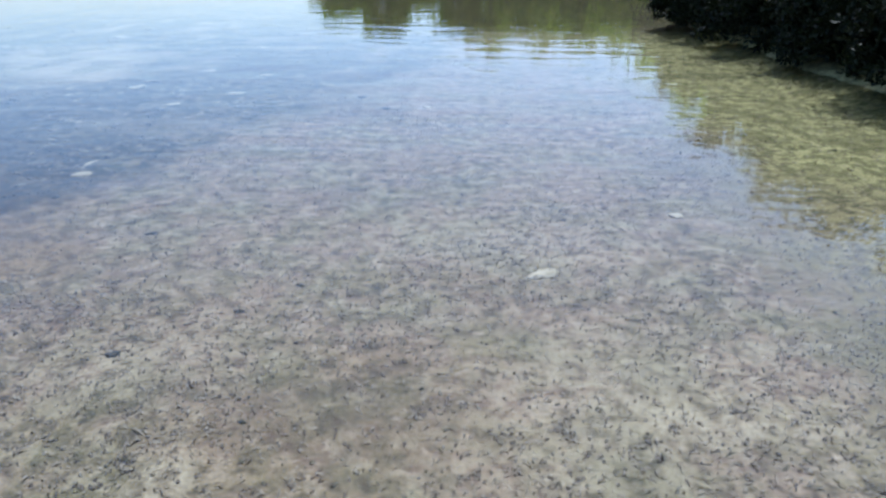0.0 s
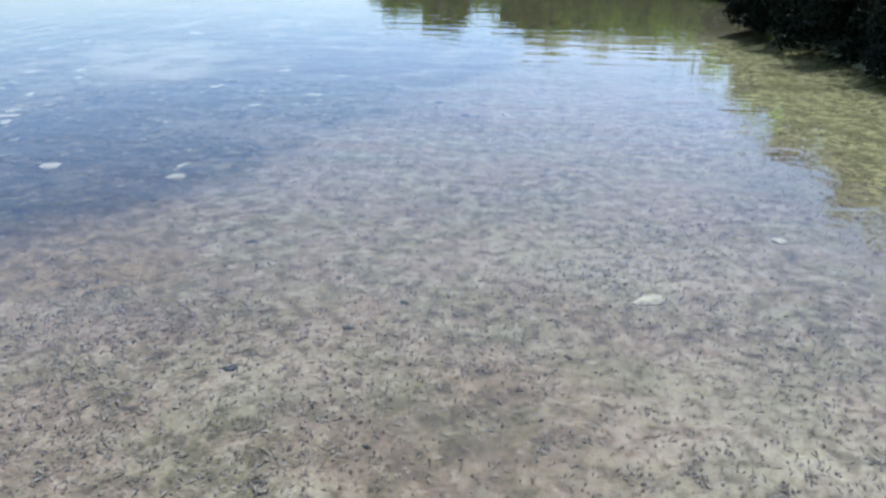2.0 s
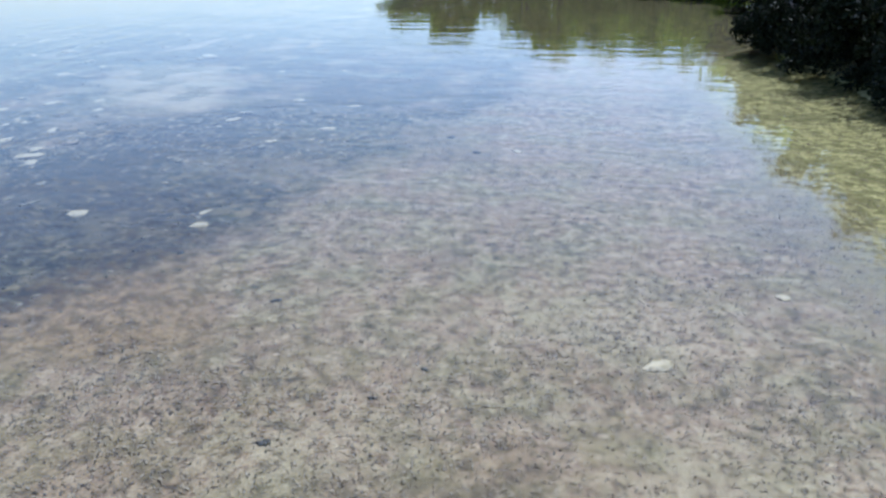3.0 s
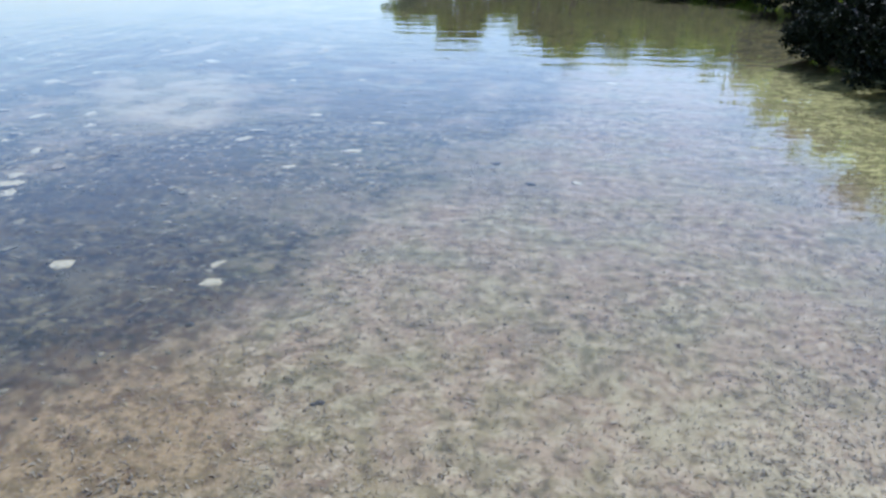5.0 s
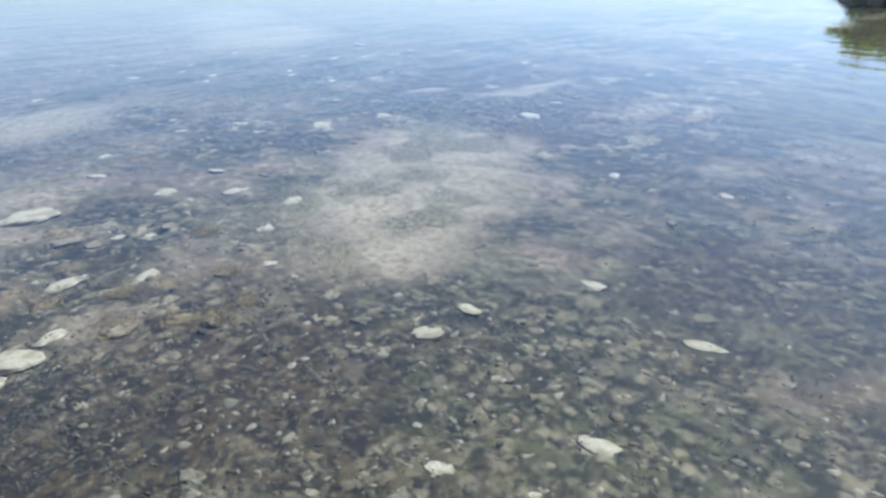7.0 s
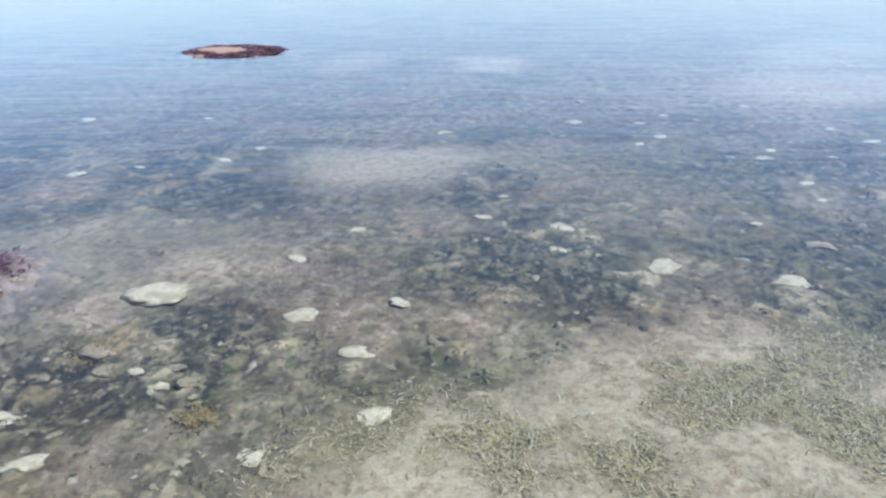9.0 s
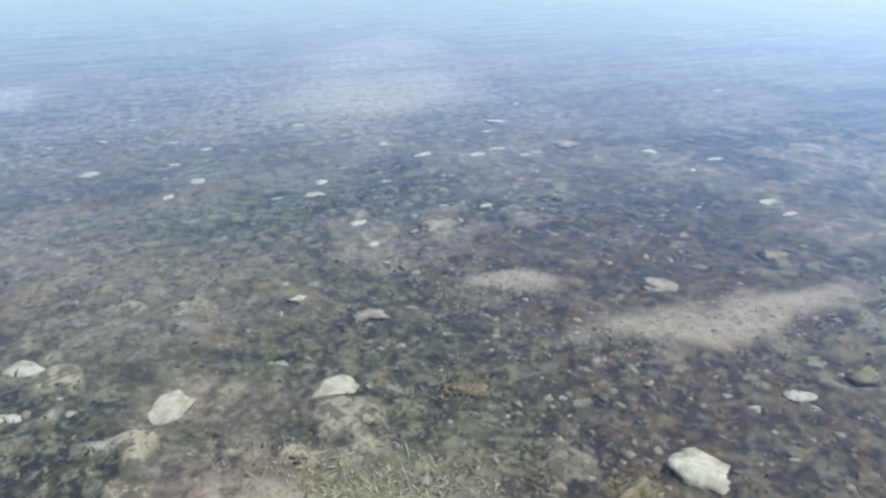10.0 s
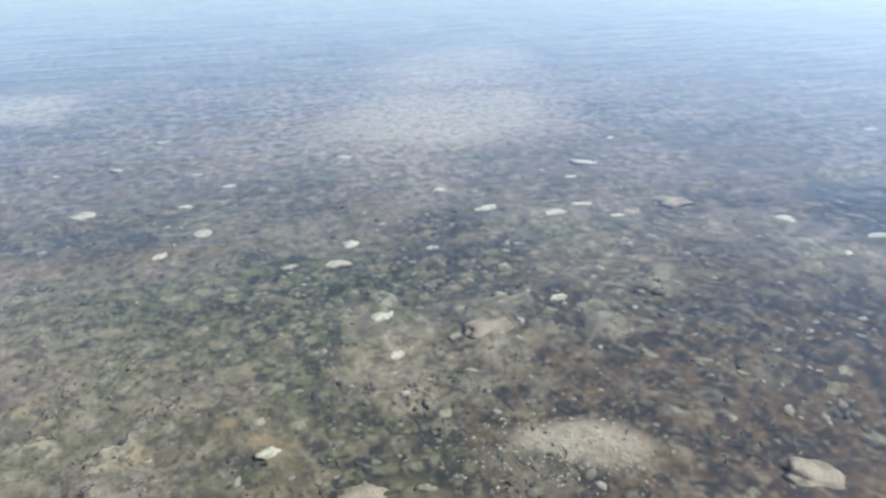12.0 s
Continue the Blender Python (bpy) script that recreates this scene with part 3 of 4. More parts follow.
def stone_mesh(name, seed, material, flat, rugged, fine=2):
    """A worn, lumpy stone one metre wide, its middle at its origin."""
    rnd = random.Random(seed)
    bm = bmesh.new()
    bmesh.ops.create_icosphere(bm, subdivisions=fine, radius=0.5)
    off = Vector((rnd.uniform(-50, 50), rnd.uniform(-50, 50), rnd.uniform(-50, 50)))
    wide = rnd.uniform(0.52, 0.85)
    for v in bm.verts:
        d = v.co.normalized()
        block = (abs(d.x) ** 2.5 + abs(d.y) ** 2.5 + abs(d.z) ** 2.5) ** (-1 / 2.5)
        r = 0.5 * block * (1 + rugged * noise.noise(d * 1.6 + off) + 0.55 * rugged * noise.noise(d * 4.1 + off) + 0.28 * rugged * noise.noise(d * 9 + off))
        v.co = Vector((d.x * r, d.y * r * wide, d.z * r * flat))
    me = bpy.data.meshes.new(name)
    bm.to_mesh(me)
    bm.free()
    me.materials.append(material)
    me.shade_smooth()
    return me


WHITE_SHAPES = [stone_mesh("stone", 10 + n, WHITE_STONE, 0.16, 0.34, 3) for n in range(14)]
TAN_SHAPES = [stone_mesh("stone", 40 + n, TAN_STONE, 0.22, 0.7, 3) for n in range(6)]
PALE_TAN_SHAPES = [stone_mesh("stone", 50 + n, PALE_TAN_STONE, 0.24, 0.5, 3) for n in range(5)]
DARK_SHAPES = [stone_mesh("stone", 60 + n, DARK_STONE, 0.4, 0.8, 3) for n in range(3)]
stone_dice = random.Random(5)


def lay_stones(rows, shapes, label, group):
    for x, y, w, *turn in rows:
        ob = new("stone", stone_dice.choice(shapes))
        w = w * (0.84 if shapes is TAN_SHAPES else 1.08)
        z = float(bed_height(np.array([x]), np.array([y]))[0])
        ob.matrix_world = pose(x, y, z - 0.03 * w, stone_dice.uniform(-9, 9), stone_dice.uniform(-9, 9), turn[0] if turn else (90 if x < -3 else 0) + stone_dice.choice((0, 180)) + stone_dice.uniform(-28, 28)) @ Matrix.Diagonal((w, w, w * stone_dice.uniform(0.8, 1.1), 1))
        tagged(ob, label, "stone", group)


NEAR_WHITE = [
    (0.46, 2.47, 0.12), (1.06, 3.10, 0.07), (-1.88, 3.55, 0.12), (-2.64, 3.61, 0.15), (-1.94, 3.72, 0.09), (-0.24, 5.17, 0.08),
    (-2.15, 5.25, 0.09), (-1.87, 5.36, 0.05), (-1.83, 5.68, 0.15), (-2.32, 5.75, 0.08), (-2.71, 5.79, 0.13), (-0.01, 5.83, 0.04),
    (-2.72, 6.07, 0.13), (-1.83, 6.50, 0.15), (-2.44, 6.63, 0.12), (-3.18, 8.18, 0.12), (-2.46, 8.30, 0.11), (0.13, 8.48, 0.10),
]
MIDDLE_WHITE = [
    (-4.31, 4.24, 0.22), (-3.63, 4.45, 0.12), (-3.75, 4.60, 0.19), (-4.34, 4.63, 0.08), (-3.81, 4.75, 0.14), (-4.28, 4.99, 0.23),
    (-5.24, 5.19, 0.30), (-4.04, 5.27, 0.15), (-4.58, 5.39, 0.08), (-4.51, 5.52, 0.13), (-3.72, 5.75, 0.08), (-5.62, 5.78, 0.13),
    (-5.06, 5.92, 0.17), (-6.03, 6.01, 0.10), (-4.10, 6.02, 0.14), (-4.75, 6.23, 0.14), (-4.34, 6.34, 0.15), (-5.16, 6.36, 0.09),
    (-6.23, 6.72, 0.09), (-6.58, 6.84, 0.06), (-5.76, 7.12, 0.09), (-6.07, 7.18, 0.18), (-5.61, 7.60, 0.21), (-5.42, 8.19, 0.19),
    (-6.16, 8.26, 0.09), (-4.50, 9.07, 0.23, 30), (-4.65, 9.67, 0.12),
]
FAR_WHITE = [
    (-8.58, 3.07, 0.15), (-7.01, 3.80, 0.15), (-8.63, 4.18, 0.12), (-7.21, 4.19, 0.09), (-7.36, 4.77, 0.10), (-7.67, 4.95, 0.10),
    (-8.17, 6.36, 0.13), (-9.30, 7.24, 0.06), (-8.53, 7.50, 0.16), (-9.31, 7.62, 0.10), (-9.93, 7.88, 0.09), (-7.80, 7.90, 0.09),
    (-8.50, 8.04, 0.08), (-8.03, 8.11, 0.10), (-9.09, 8.12, 0.08), (-8.79, 8.30, 0.09), (-7.48, 8.48, 0.10), (-7.42, 8.73, 0.11),
    (-6.58, 8.79, 0.07), (-6.86, 8.80, 0.09), (-7.63, 8.84, 0.09), (-9.11, 9.12, 0.10), (-7.45, 9.21, 0.06), (-8.24, 9.52, 0.09),
]
NORTH_WHITE = [
    (-6.78, 9.57, 0.09), (-7.87, 9.66, 0.15), (-7.65, 10.01, 0.13), (-7.76, 10.22, 0.15), (-7.51, 10.32, 0.08), (-8.21, 10.40, 0.08),
    (-8.45, 10.64, 0.19), (-5.89, 11.09, 0.11), (-8.93, 11.12, 0.08), (-6.07, 11.13, 0.13), (-6.72, 11.16, 0.07), (-7.18, 11.18, 0.12),
    (-6.85, 11.49, 0.12), (-8.43, 13.11, 0.13),
]
OCHRE = [
    (-4.05, 4.36, 0.16), (-4.13, 4.87, 0.17), (-3.67, 4.96, 0.13), (-3.96, 5.11, 0.11), (-4.68, 5.15, 0.19), (-3.55, 5.16, 0.18),
    (-3.43, 5.27, 0.12), (-3.47, 5.44, 0.10), (-3.79, 5.56, 0.15), (-4.30, 5.75, 0.12), (-4.37, 8.45, 0.14), 
    (-5.23, 8.63, 0.18), (-4.52, 8.81, 0.15),   (-4.62, 10.00, 0.20), (-5.87, 10.22, 0.12),
    (-5.52, 10.56, 0.19),  
]
TAN = [(-6.62, 9.18, 0.17), (-5.53, 9.83, 0.18, 60), (-7.62, 10.76, 0.25), (-5.89, 8.50, 0.14), (-7.55, 10.45, 0.12), (-4.70, 5.17, 0.16), (-3.67, 4.96, 0.15)]
BLACK = [(-0.54, 5.10, 0.065), (-0.78, 5.51, 0.06), (-0.81, 1.83, 0.04), (-0.53, 2.11, 0.03), (-1.12, 2.74, 0.04), (-0.38, 2.31, 0.03)]
lay_stones(NEAR_WHITE, WHITE_SHAPES, "bleached white coral stone on the silty seabed", "white stones under water")
lay_stones(MIDDLE_WHITE, WHITE_SHAPES, "bleached white coral stone among dark weed", "white stones under water")
lay_stones(FAR_WHITE, WHITE_SHAPES, "small bleached white coral stone under water", "white stones under water")
lay_stones(NORTH_WHITE, WHITE_SHAPES, "small bleached white coral stone under water", "white stones under water")
lay_stones(OCHRE, TAN_SHAPES, "ochre stone with a film of brown algae", "ochre stones under water")
lay_stones(TAN, PALE_TAN_SHAPES, "tan weathered coral rock lying on weed", "tan stones under water")
lay_stones(BLACK, DARK_SHAPES, "small dark stone on the pale silty seabed", "dark stones under water")

# ---- loose cover of the bed ----
dice = np.random.default_rng(11)


def scatter(count, xr, yr, chance):
    """Places in a rectangle, kept by a chance that follows the bed's cover."""
    x, y = dice.uniform(*xr, count), dice.uniform(*yr, count)
    keep = dice.random(count) < chance(x, y)
    return x[keep], y[keep]


def on_the_way(x, y):
    """Denser where the walk passes near."""
    px = np.array([0.2, -0.4, -0.8, -1.4, -2.4, -3.4, -4.6, -6.0])
    py = np.array([2.0, 3.0, 4.5, 6.0, 6.6, 7.6, 8.2, 8.5])
    d = np.min(np.hypot(x[:, None] - px, y[:, None] - py), axis=1)
    return 1 - 0.85 * step(d, 1.6, 6.0)


def clumped(count, xr, yr, chance, each, spread):
    """Places in small clusters of uneven size."""
    x, y = scatter(count, xr, yr, chance)
    n = dice.poisson(each, len(x)) + 2
    x, y, r = np.repeat(x, n), np.repeat(y, n), np.repeat(spread * dice.lognormal(0, 0.5, len(x)), n)
    return x + r * dice.normal(size=len(x)), y + r * dice.normal(size=len(x))


def lumps(name, x, y, size, material, flat, label, category):
    """Many small uneven pebbles in one mesh."""
    g = (1 + 5**0.5) / 2
    base = np.array([(-1, g, 0), (1, g, 0), (-1, -g, 0), (1, -g, 0), (0, -1, g), (0, 1, g), (0, -1, -g), (0, 1, -g), (g, 0, -1), (g, 0, 1), (-g, 0, -1), (-g, 0, 1)]) / 1.9
    tris = np.array([(0, 11, 5), (0, 5, 1), (0, 1, 7), (0, 7, 10), (0, 10, 11), (1, 5, 9), (5, 11, 4), (11, 10, 2), (10, 7, 6), (7, 1, 8),
                     (3, 9, 4), (3, 4, 2), (3, 2, 6), (3, 6, 8), (3, 8, 9), (4, 9, 5), (2, 4, 11), (6, 2, 10), (8, 6, 7), (9, 8, 1)])
    n = len(x)
    r = size * np.clip(dice.lognormal(0, 0.4, n), 0.4, 1.7)
    z = bed_height(x, y)
    a = dice.uniform(0, 2 * np.pi, n)
    p = base[None] * dice.uniform(0.45, 1.5, (n, len(base), 3)) * r[:, None, None]
    p[:, :, 1] *= dice.uniform(0.5, 1.0, n)[:, None]
    p[:, :, 2] *= flat
    c, s = np.cos(a)[:, None], np.sin(a)[:, None]
    v = np.stack([c * p[:, :, 0] - s * p[:, :, 1] + x[:, None], s * p[:, :, 0] + c * p[:, :, 1] + y[:, None], p[:, :, 2] + (z - 0.15 * r)[:, None]], 2)
    f = (tris[None] + (np.arange(n) * len(base))[:, None, None]).reshape(-1, 3)
    return tagged(mesh_object(name, v.reshape(-1, 3), f, material, smooth=True), label, category, kind="stuff")


def blades(name, x, y, length, width, material, lie, label, category, lift=0.0):
    """Many bent strips, each of two quads, in one mesh; lie: how flat they lie, 0 to 1."""
    n = len(x)
    z = bed_height(x, y) + lift
    a, ln = dice.uniform(0, 2 * np.pi, n), length * dice.lognormal(0, 0.35, n)
    w = width * dice.lognormal(0, 0.3, n)
    up = (1 - lie) * dice.uniform(0.5, 1.0, n)
    d = np.stack([np.cos(a), np.sin(a), np.zeros(n)], 1)
    s = np.stack([-np.sin(a), np.cos(a), dice.uniform(-0.4, 0.4, n)], 1)
    base = np.stack([x, y, z], 1)
    mid = base + d * (0.5 * ln * (1 - 0.5 * up))[:, None] + np.array([0, 0, 1]) * (0.5 * ln * up + 0.003)[:, None]
    tip = base + d * ln[:, None] + np.array([0, 0, 1]) * (0.6 * ln * up + 0.002)[:, None] + s * (0.25 * ln * dice.uniform(-1, 1, n))[:, None]
    hw = (w / 2)[:, None]
    v = np.stack([base - s * hw * 0.6, base + s * hw * 0.6, mid - s * hw, mid + s * hw, tip - s * hw * 0.3, tip + s * hw * 0.3], 1)
    f = (np.array([(0, 1, 3, 2), (2, 3, 5, 4)])[None] + (np.arange(n) * 6)[:, None, None]).reshape(-1, 4)
    return tagged(mesh_object(name, v.reshape(-1, 3), f, material), label, category, kind="stuff")


def in_weed(x, y):
    weed = cover(x, y)[0]
    return weed * step(weed, 0.25, 0.55) * on_the_way(x, y)


def in_turf(x, y):
    return np.clip(cover(x, y)[2], 0, 1) ** 2 * on_the_way(x, y)


def in_firm(x, y):
    c = cover(x, y)
    return c[4] * (0.35 + 0.65 * step(fbm(x, y, 0.5, 77), -0.1, 0.5)) * on_the_way(x, y)


def not_sand(x, y):
    c = cover(x, y)
    return np.clip(0.03 + 0.9 * c[0] - 0.5 * c[1], 0, 1) * on_the_way(x, y)


X, Y = (-11, 3), (1.0, 12.5)
lumps("rubble", *scatter(30000, X, Y, not_sand), 0.009, RUBBLE, 0.55, "small broken coral and shell rubble on the seabed", "rubble")
lumps("coarse_rubble", *scatter(7000, X, Y, in_weed), 0.019, RUBBLE, 0.36, "coarse weed-grown rubble on the seabed", "rubble")
lumps("loose_rubble", *scatter(9000, (-8.5, -0.4), (3.8, 11.0), lambda x, y: np.clip(stony(x, y), 0, 1) * cover(x, y)[0]), 0.020, LOOSE, 0.36, "loose cream and tan coral rubble between dark weed", "rubble")
ux, uy = scatter(2200, (-6.4, -5.4), (8.6, 9.7), lambda x, y: blob(x, y, -5.9, 9.14, 0.17, 0.30, -15, 0.5))
lumps("white_rubble", ux, uy, 0.006, CORAL, 0.5, "crumbled whitish coral on a small pale patch", "rubble")
vx, vy = scatter(5200, (-6.2, -4.2), (8.8, 11.2), lambda x, y: 0.9 * blob(x, y, -5.12, 9.95, 0.17, 0.85, -15, 0.5))
lumps("pale_rubble", vx, vy, 0.008, CORAL, 0.5, "crumbled pale coral along a narrow sand strip", "rubble")
blades("dark_weed", *clumped(5200, X, Y, in_weed, 22, 0.045), 0.017, 0.005, WEED, 0.45, "olive and dark brown weed growing in tufts on rubble", "seaweed")
blades("turf", *scatter(80000, X, Y, in_turf), 0.019, 0.0038, TURF, 0.72, "short pale olive algal turf on sand", "seaweed")
blades("pale_turf", *scatter(120000, (-5.7, -2.7), (5.5, 8.7), in_turf), 0.022, 0.0032, TURF, 0.55, "short wiry pale algal turf on a sand patch", "seaweed")
blades("wiry_turf", *clumped(900, (-5.7, -2.7), (5.5, 8.7), in_turf, 16, 0.05), 0.034, 0.0030, PALE_STRANDS, 0.5, "pale wiry strands of algal turf on a sand patch", "seaweed")
blades("silt_tufts", *scatter(120000, (-3, 2.6), (1.0, 7.5), in_firm), 0.015, 0.0045, TUFTS, 0.5, "fine brown and pale algal tufts on silt", "seaweed")
blades("debris", *clumped(520, (-3, 2.6), (1, 9), in_firm, 30, 0.013), 0.007, 0.004, DEBRIS, 0.92, "dark scattered plant debris on silt", "debris")

COBBLES = [stone_mesh("cobble", 90 + n, COBBLE, 0.26, 0.6, 3) for n in range(8)]
cx, cy = scatter(2600, (-7.5, -0.3), (3.2, 11.0), lambda x, y: in_weed(x, y) ** 1.5 * 0.5)
for x, y in list(zip(cx, cy))[:130]:
    ob = new("cobble", stone_dice.choice(COBBLES))
    w = stone_dice.uniform(0.045, 0.10)
    ob.matrix_world = pose(x, y, float(bed_height(np.array([x]), np.array([y]))[0]) - 0.06 * w, 0, 0, stone_dice.uniform(0, 360)) @ Matrix.Diagonal((w, w, w, 1))
    tagged(ob, "weed-grown brown cobble bedded in the seabed", "stone", "cobbles under water")

LUMP_STONE = stone_material("coral_lump", (0.24, 0.19, 0.11), (0.44, 0.35, 0.21), (0.16, 0.13, 0.065))
LUMPS = [stone_mesh("coral_lump", 120 + n, LUMP_STONE, 0.17, 0.5, 3) for n in range(7)]
for count, xr, yr, lo, hi in ((24, (-5.0, -3.1), (4.6, 6.3), 0.06, 0.12), (16, (-6.9, -4.9), (8.2, 10.6), 0.04, 0.08)):
    lx, ly = scatter(count * 3, xr, yr, lambda x, y: 0.25 + 0.7 * cover(x, y)[0] - cover(x, y)[1])
    for x, y in list(zip(lx, ly))[:count]:
        ob = new("coral_lump", stone_dice.choice(LUMPS))
        w = stone_dice.uniform(lo, hi)
        ob.matrix_world = pose(x, y, float(bed_height(np.array([x]), np.array([y]))[0]) - 0.05 * w, stone_dice.uniform(-6, 6), stone_dice.uniform(-6, 6), stone_dice.uniform(0, 360)) @ Matrix.Diagonal((w, w, w, 1))
        tagged(ob, "tan weed-grown coral lump half buried in weed", "stone", "coral lumps under water")

fuzz = np.array([(x, y, w) for x, y, w in OCHRE if y < 9.0])
fuzz = np.repeat(fuzz, 260, axis=0)
blades("ochre_weed", fuzz[:, 0] + 0.36 * fuzz[:, 2] * dice.normal(size=len(fuzz)), fuzz[:, 1] + 0.36 * fuzz[:, 2] * dice.normal(size=len(fuzz)),
       0.012, 0.005, OCHRE_WEED, 0.5, "tufts of yellow-ochre weed on stones", "seaweed", 0.012)

# ---- drifted leaves ----


def leaf_litter(name, cx, cy, rx, ry, turn, count, size, label):
    a, r = dice.uniform(0, 2 * np.pi, count), np.sqrt(dice.random(count)) * 1.05
    c, s = math.cos(radians(turn)), math.sin(radians(turn))
    u, v = r * np.cos(a) * rx, r * np.sin(a) * ry
    x, y = cx + c * u - s * v, cy + s * u + c * v
    keep = cover(x, y)[3] > dice.uniform(0.2, 1.15, count)
    return blades(name, x[keep], y[keep], size, size * 0.42, DRIFT, 0.88, label, "leaf litter", 0.004)


leaf_litter("drift_leaves", -4.62, 3.72, 1.3, 0.7, 133, 16000, 0.024, "heap of wet red-purple drifted leaves above the waterline")
leaf_litter("drift_leaves", -5.38, 3.0, 1.2, 0.5, 105, 10000, 0.026, "low heap of dark red drifted leaves above the waterline")
leaf_litter("drift_leaves", -12.05, 3.28, 0.65, 0.95, 0, 2600, 0.045, "rim of dark red drifted leaves round a sandy islet")


def tube(verts, faces, points, radii, sides=6):
    """Adds a tapering round stick through the points."""
    start = len(verts)
    for n, (p, r) in enumerate(zip(points, radii)):
        ahead = (points[min(n + 1, len(points) - 1)] - points[max(n - 1, 0)]).normalized()
        side = ahead.orthogonal().normalized()
        other = ahead.cross(side)
        for k in range(sides):
            a = 2 * math.pi * k / sides
            verts.append(p + r * (math.cos(a) * side + math.sin(a) * other))
    for n in range(len(points) - 1):
        for k in range(sides):
            i, j = start + n * sides + k, start + n * sides + (k + 1) % sides
            faces.append((i, j, j + sides, i + sides))
    faces.append(tuple(start + (len(points) - 1) * sides + k for k in range(sides)))


# a thin dark line of short strips along the heap's lower edge
along = np.sort(dice.uniform(0, 1, 420))
sx = np.interp(along, (0, 0.3, 0.55, 0.8, 1), (-4.27, -4.50, -4.65, -4.81, -5.02)) + 0.008 * dice.normal(size=420)
sy = np.interp(along, (0, 0.3, 0.55, 0.8, 1), (4.10, 4.25, 4.37, 4.47, 4.57)) + 0.008 * dice.normal(size=420)
blades("dark_line", sx, sy, 0.028, 0.006, DEBRIS, 0.85, "thin dark line of short brown strips below the leaf heap", "seaweed", 0.004)

twig_dice = random.Random(8)
for x, y in ((-5.45, 3.35), (-5.50, 3.42), (-5.40, 3.28), (-4.75, 3.95), (-4.5, 3.9), (-5.0, 4.15), (-4.9, 3.6)):
    z = float(bed_height(np.array([x]), np.array([y]))[0])
    turn = twig_dice.uniform(0, 2 * math.pi)
    d = Vector((math.cos(turn), math.sin(turn), 0.15))
    p = Vector((x, y, z + 0.008))
    vs, fs = [], []
    tube(vs, fs, [p, p + 0.06 * d, p + 0.13 * d + Vector((0.01, 0.012, -0.006))], (0.004, 0.0035, 0.002), 5)
    tagged(mesh_object("twig", vs, fs, TWIG), "bleached twig lying on drifted red leaves", "twig", "twigs on the leaf heap")

# ---- shrubs on the bank ----


def shrub(x, y, height, spread, seed, leaf_count, leaf, label, reach=(0, 0), low=0.12):
    """A many-stemmed mangrove shrub whose outer limbs hang over the water."""
    rnd = random.Random(seed)
    z = float(bed_height(np.array([x]), np.array([y]))[0]) - 0.03
    top = tagged(new("shrub", None), label, "shrub", "shrubs along the bank")
    top.location = (x, y, z)
    top.empty_display_size = 0.2
    verts, faces, tips = [], [], []
    for n in range(rnd.randint(6, 8)):
        a = 2 * math.pi * n / 7 + rnd.uniform(-0.35, 0.35)
        out = spread * rnd.uniform(0.45, 0.95)
        tall = height * rnd.uniform(0.55, 0.9)
        end = Vector((math.cos(a) * out + reach[0] * rnd.uniform(0.2, 1), math.sin(a) * out + reach[1] * rnd.uniform(0.2, 1), tall))
        base = Vector((math.cos(a) * 0.15, math.sin(a) * 0.15, 0))
        pts = [base + (end - base) * u + Vector((0, 0, 0.25 * tall * math.sin(math.pi * u))) + Vector((rnd.uniform(-1, 1), rnd.uniform(-1, 1), 0)) * 0.05 * spread * u for u in (0, 0.25, 0.5, 0.75, 1)]
        tube(verts, faces, pts, [0.05 * height / 2 * (1 - 0.8 * u) for u in (0, 0.25, 0.5, 0.75, 1)])
        for m in range(rnd.randint(7, 10)):
            u = rnd.uniform(0.3, 1.0)
            k = min(int(u * 4), 3)
            p = pts[k].lerp(pts[k + 1], u * 4 - k)
            d = Vector((rnd.uniform(-1, 1), rnd.uniform(-1, 1), rnd.uniform(-0.75, 0.7)))
            d = (d + 0.5 * Vector((math.cos(a), math.sin(a), 0))).normalized()
            ln = spread * rnd.uniform(0.22, 0.5)
            q = p + d * ln
            q.z = max(q.z, low + 0.1 - z)
            tube(verts, faces, [p, p.lerp(q, 0.5) + Vector((0, 0, 0.04)), q], (0.012, 0.008, 0.004), 4)
            tips.append((q, spread * rnd.uniform(0.14, 0.28)))
            tips.append((p.lerp(q, 0.55), spread * rnd.uniform(0.12, 0.22)))
    for m in range(46):
        a, r = rnd.uniform(0, 2 * math.pi), math.sqrt(rnd.random()) * 0.95
        dome = height * math.sqrt(max(0.03, 1 - r * r)) * rnd.uniform(0.75, 1.0)
        q = Vector((math.cos(a) * r * spread + reach[0] * rnd.random(), math.sin(a) * r * spread + reach[1] * rnd.random(), rnd.uniform(low - z + 0.05, max(dome, low - z + 0.2))))
        tips.append((q, spread * rnd.uniform(0.15, 0.26)))
    mesh_object("trunk", verts, faces, BARK, top)
    gen = np.random.default_rng(seed)
    centre = np.array([tuple(q) for q, _ in tips])
    size = np.array([r for _, r in tips])
    pick = gen.integers(0, len(tips), leaf_count)
    d = gen.normal(size=(leaf_count, 3))
    d /= np.linalg.norm(d, axis=1)[:, None]
    c = centre[pick] + d * (size[pick] * gen.random(leaf_count) ** 0.5)[:, None] * np.array([1, 1, 0.75])
    c[:, 2] = np.maximum(c[:, 2], low - z + 0.15 * gen.random(leaf_count))
    ahead = d + gen.normal(size=(leaf_count, 3)) * 0.7 + np.array([0, 0, 0.2])
    ahead /= np.linalg.norm(ahead, axis=1)[:, None]
    side = np.cross(ahead, gen.normal(size=(leaf_count, 3)))
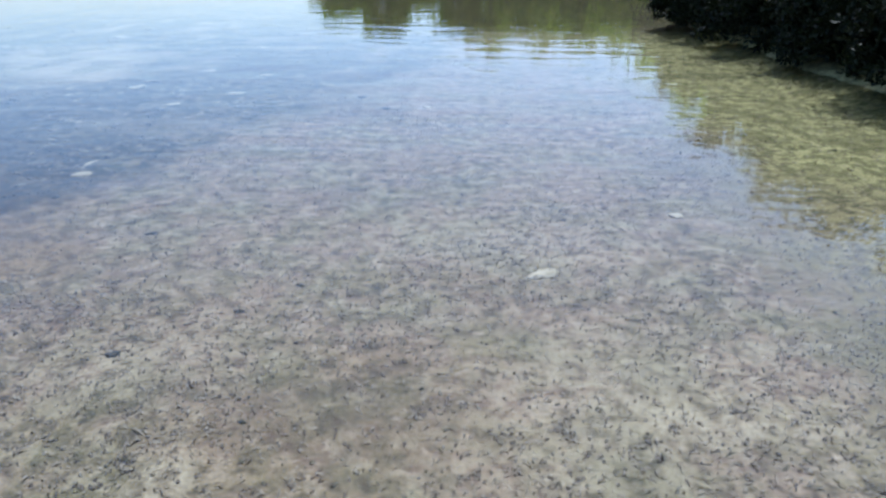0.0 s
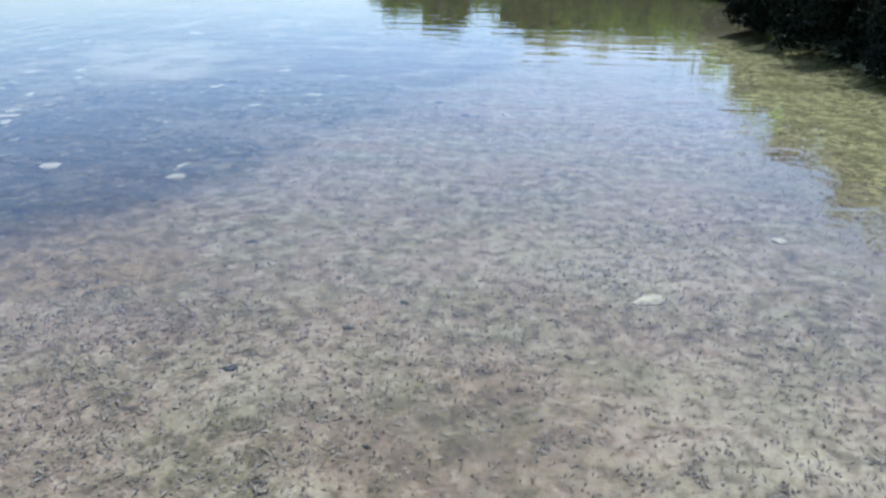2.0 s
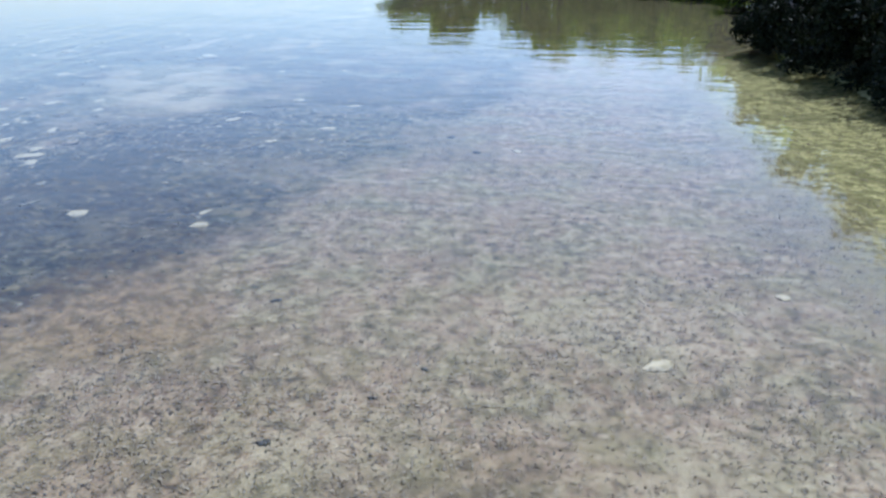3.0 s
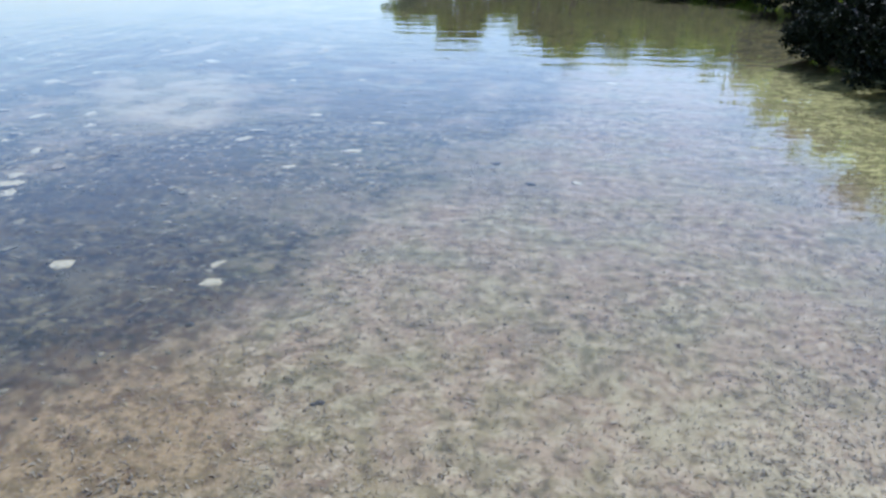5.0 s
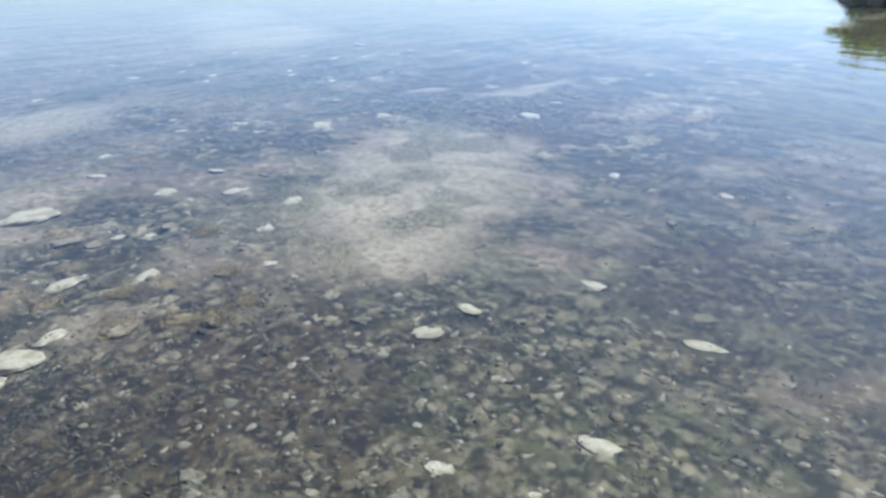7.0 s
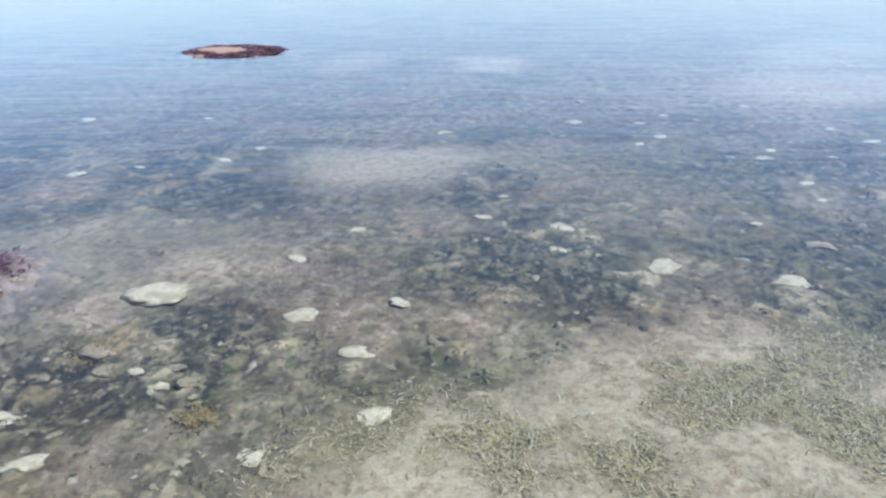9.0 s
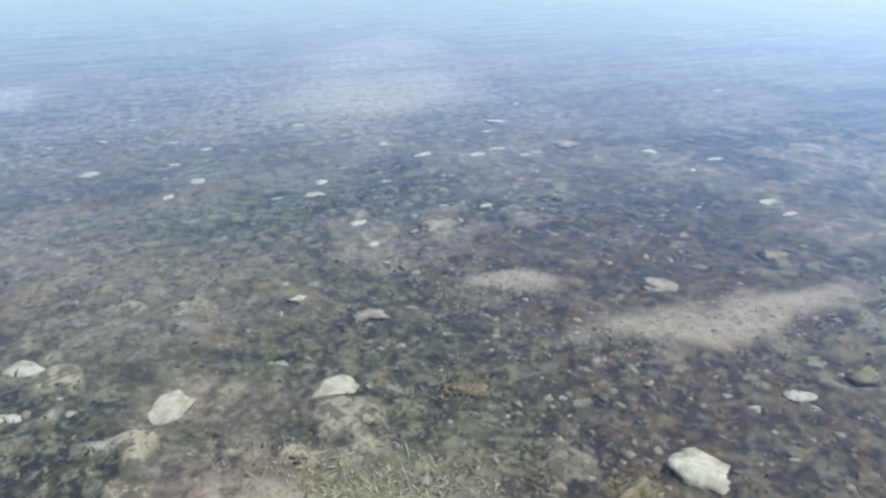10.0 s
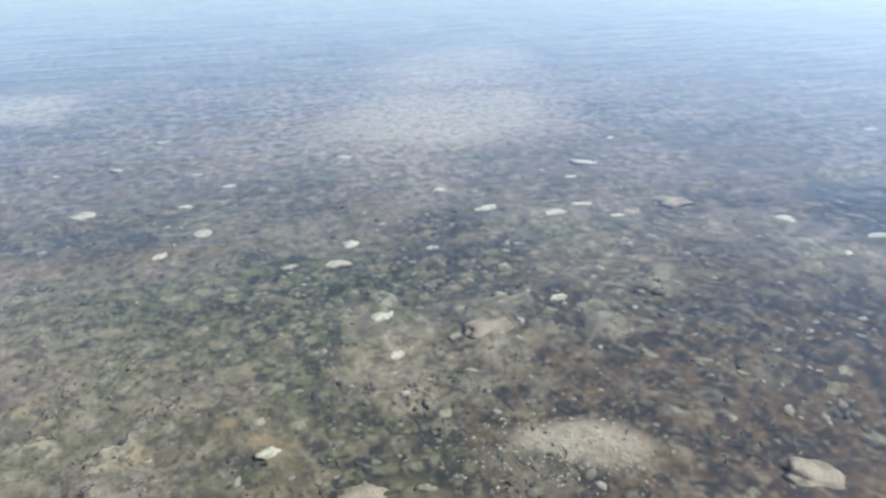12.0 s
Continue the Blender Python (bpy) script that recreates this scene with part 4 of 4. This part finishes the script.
    side /= np.linalg.norm(side, axis=1)[:, None] + 1e-9
    fold = np.cross(ahead, side) * 0.18
    ln = (leaf * gen.uniform(0.7, 1.3, leaf_count))[:, None]
    a, b = c - ahead * ln * 0.5, c + ahead * ln * 0.5
    l, r = c + (side * 0.26 + fold) * ln, c + (-side * 0.26 + fold) * ln
    v = np.stack([a, r, b, l], 1).reshape(-1, 3)
    f = (np.array([(0, 1, 2), (0, 2, 3)])[None] + (np.arange(leaf_count) * 4)[:, None, None]).reshape(-1, 3)
    # sun and shade are put into the leaf colour: dark near, bright on the bank
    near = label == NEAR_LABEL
    mesh_object("crown", v, f, SHADED_FOLIAGE if near else SUNLIT_FOLIAGE, top, "dense green leaves, darkened as if in shade" if near else "dense yellow-green leaves, brightened as if sunlit")
    return top


NEAR_LABEL = "dense mangrove shrub hanging low over the water, shade in its leaf colour"
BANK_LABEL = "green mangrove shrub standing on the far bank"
for row in (
    (2.68, 9.6, 0.50, 0.48, 31, 11000, 0.05, NEAR_LABEL, (-0.16, 0.0), 0.08),
    (2.95, 8.95, 0.68, 0.62, 1, 15000, 0.055, NEAR_LABEL, (-0.15, 0.0), 0.08),
    (3.25, 8.1, 0.92, 0.80, 32, 17000, 0.06, NEAR_LABEL, (-0.15, 0.0), 0.08),
    (3.55, 7.2, 1.02, 0.95, 2, 20000, 0.065, NEAR_LABEL, (-0.15, 0.0), 0.08),
    (3.85, 6.2, 1.08, 1.05, 33, 20000, 0.065, NEAR_LABEL, (-0.15, 0.0), 0.08),
    (3.12, 6.5, 0.60, 0.52, 34, 11000, 0.055, NEAR_LABEL, (-0.1, 0.0), 0.08),
    (3.36, 5.5, 0.66, 0.58, 35, 12000, 0.06, NEAR_LABEL, (-0.1, 0.0), 0.08),
    (3.55, 4.6, 0.68, 0.6, 36, 12000, 0.06, NEAR_LABEL, (-0.1, 0.0), 0.08),
    (4.3, 5.1, 1.05, 1.1, 3, 20000, 0.07, NEAR_LABEL, (-0.15, 0.0), 0.09),
    (5.5, 3.6, 2.1, 1.5, 23, 14000, 0.08, NEAR_LABEL, (-0.1, 0.0), 0.12),
    (5.2, 8.6, 1.4, 1.5, 4, 14000, 0.08, NEAR_LABEL, (0, 0), 0.2),
    (6.4, 6.8, 2.2, 1.8, 5, 12000, 0.09, NEAR_LABEL, (0, 0), 0.3),
    (5.1, 10.9, 1.2, 1.4, 6, 13000, 0.09, NEAR_LABEL, (0, 0), 0.12),
    (4.3, 15.2, 0.85, 1.2, 7, 14000, 0.08, NEAR_LABEL, (-0.4, -0.2), 0.08),
    (5.9, 14.9, 1.5, 1.5, 26, 10000, 0.10, BANK_LABEL, (0, 0), 0.10),
    (8.4, 25.8, 4.3, 2.6, 27, 16000, 0.16, BANK_LABEL, (0, 0), 0.3),
    (11.8, 22.5, 5.0, 3.0, 28, 16000, 0.16, BANK_LABEL, (0, 0), 0.3),
    (11.5, 17.0, 4.6, 3.0, 29, 16000, 0.16, BANK_LABEL, (0, 0), 0.3),
    (5.1, 12.6, 1.5, 1.5, 24, 12000, 0.10, BANK_LABEL, (-0.2, -0.1), 0.10),
    (6.8, 13.0, 2.2, 1.9, 8, 9000, 0.12, BANK_LABEL, (-0.2, 0), 0.2),
    (4.6, 17.0, 1.35, 1.5, 9, 14000, 0.11, BANK_LABEL, (-0.4, -0.2), 0.09),
    (3.0, 19.2, 1.25, 1.4, 12, 13000, 0.11, BANK_LABEL, (0, -0.3), 0.09),
    (1.5, 20.3, 1.2, 1.2, 13, 13000, 0.11, BANK_LABEL, (0, -0.3), 0.09),
    (0.0, 21.0, 1.45, 1.1, 14, 13000, 0.11, BANK_LABEL, (0, -0.3), 0.09),
    (-1.1, 21.3, 1.2, 0.7, 25, 8000, 0.11, BANK_LABEL, (0, -0.2), 0.09),
    (-2.1, 22.0, 0.45, 0.7, 15, 5000, 0.10, BANK_LABEL, (0, -0.2), 0.09),
    (-3.2, 21.8, 1.35, 0.75, 16, 10000, 0.11, BANK_LABEL, (0, -0.3), 0.09),
    (-4.5, 22.1, 0.95, 0.85, 17, 9000, 0.11, BANK_LABEL, (0, -0.3), 0.09),
    (0.4, 24.2, 1.5, 1.4, 18, 8000, 0.13, BANK_LABEL, (0, 0), 0.3),
    (2.8, 23.0, 1.6, 1.7, 19, 8000, 0.13, BANK_LABEL, (0, 0), 0.3),
    (6.0, 20.2, 1.7, 1.8, 20, 8000, 0.13, BANK_LABEL, (0, 0), 0.3),
    (7.2, 16.6, 2.3, 2.1, 21, 8000, 0.13, BANK_LABEL, (0, 0), 0.3),
    (7.6, 9.8, 2.2, 2.1, 22, 8000, 0.13, NEAR_LABEL, (0, 0), 0.3),
):
    shrub(*row)
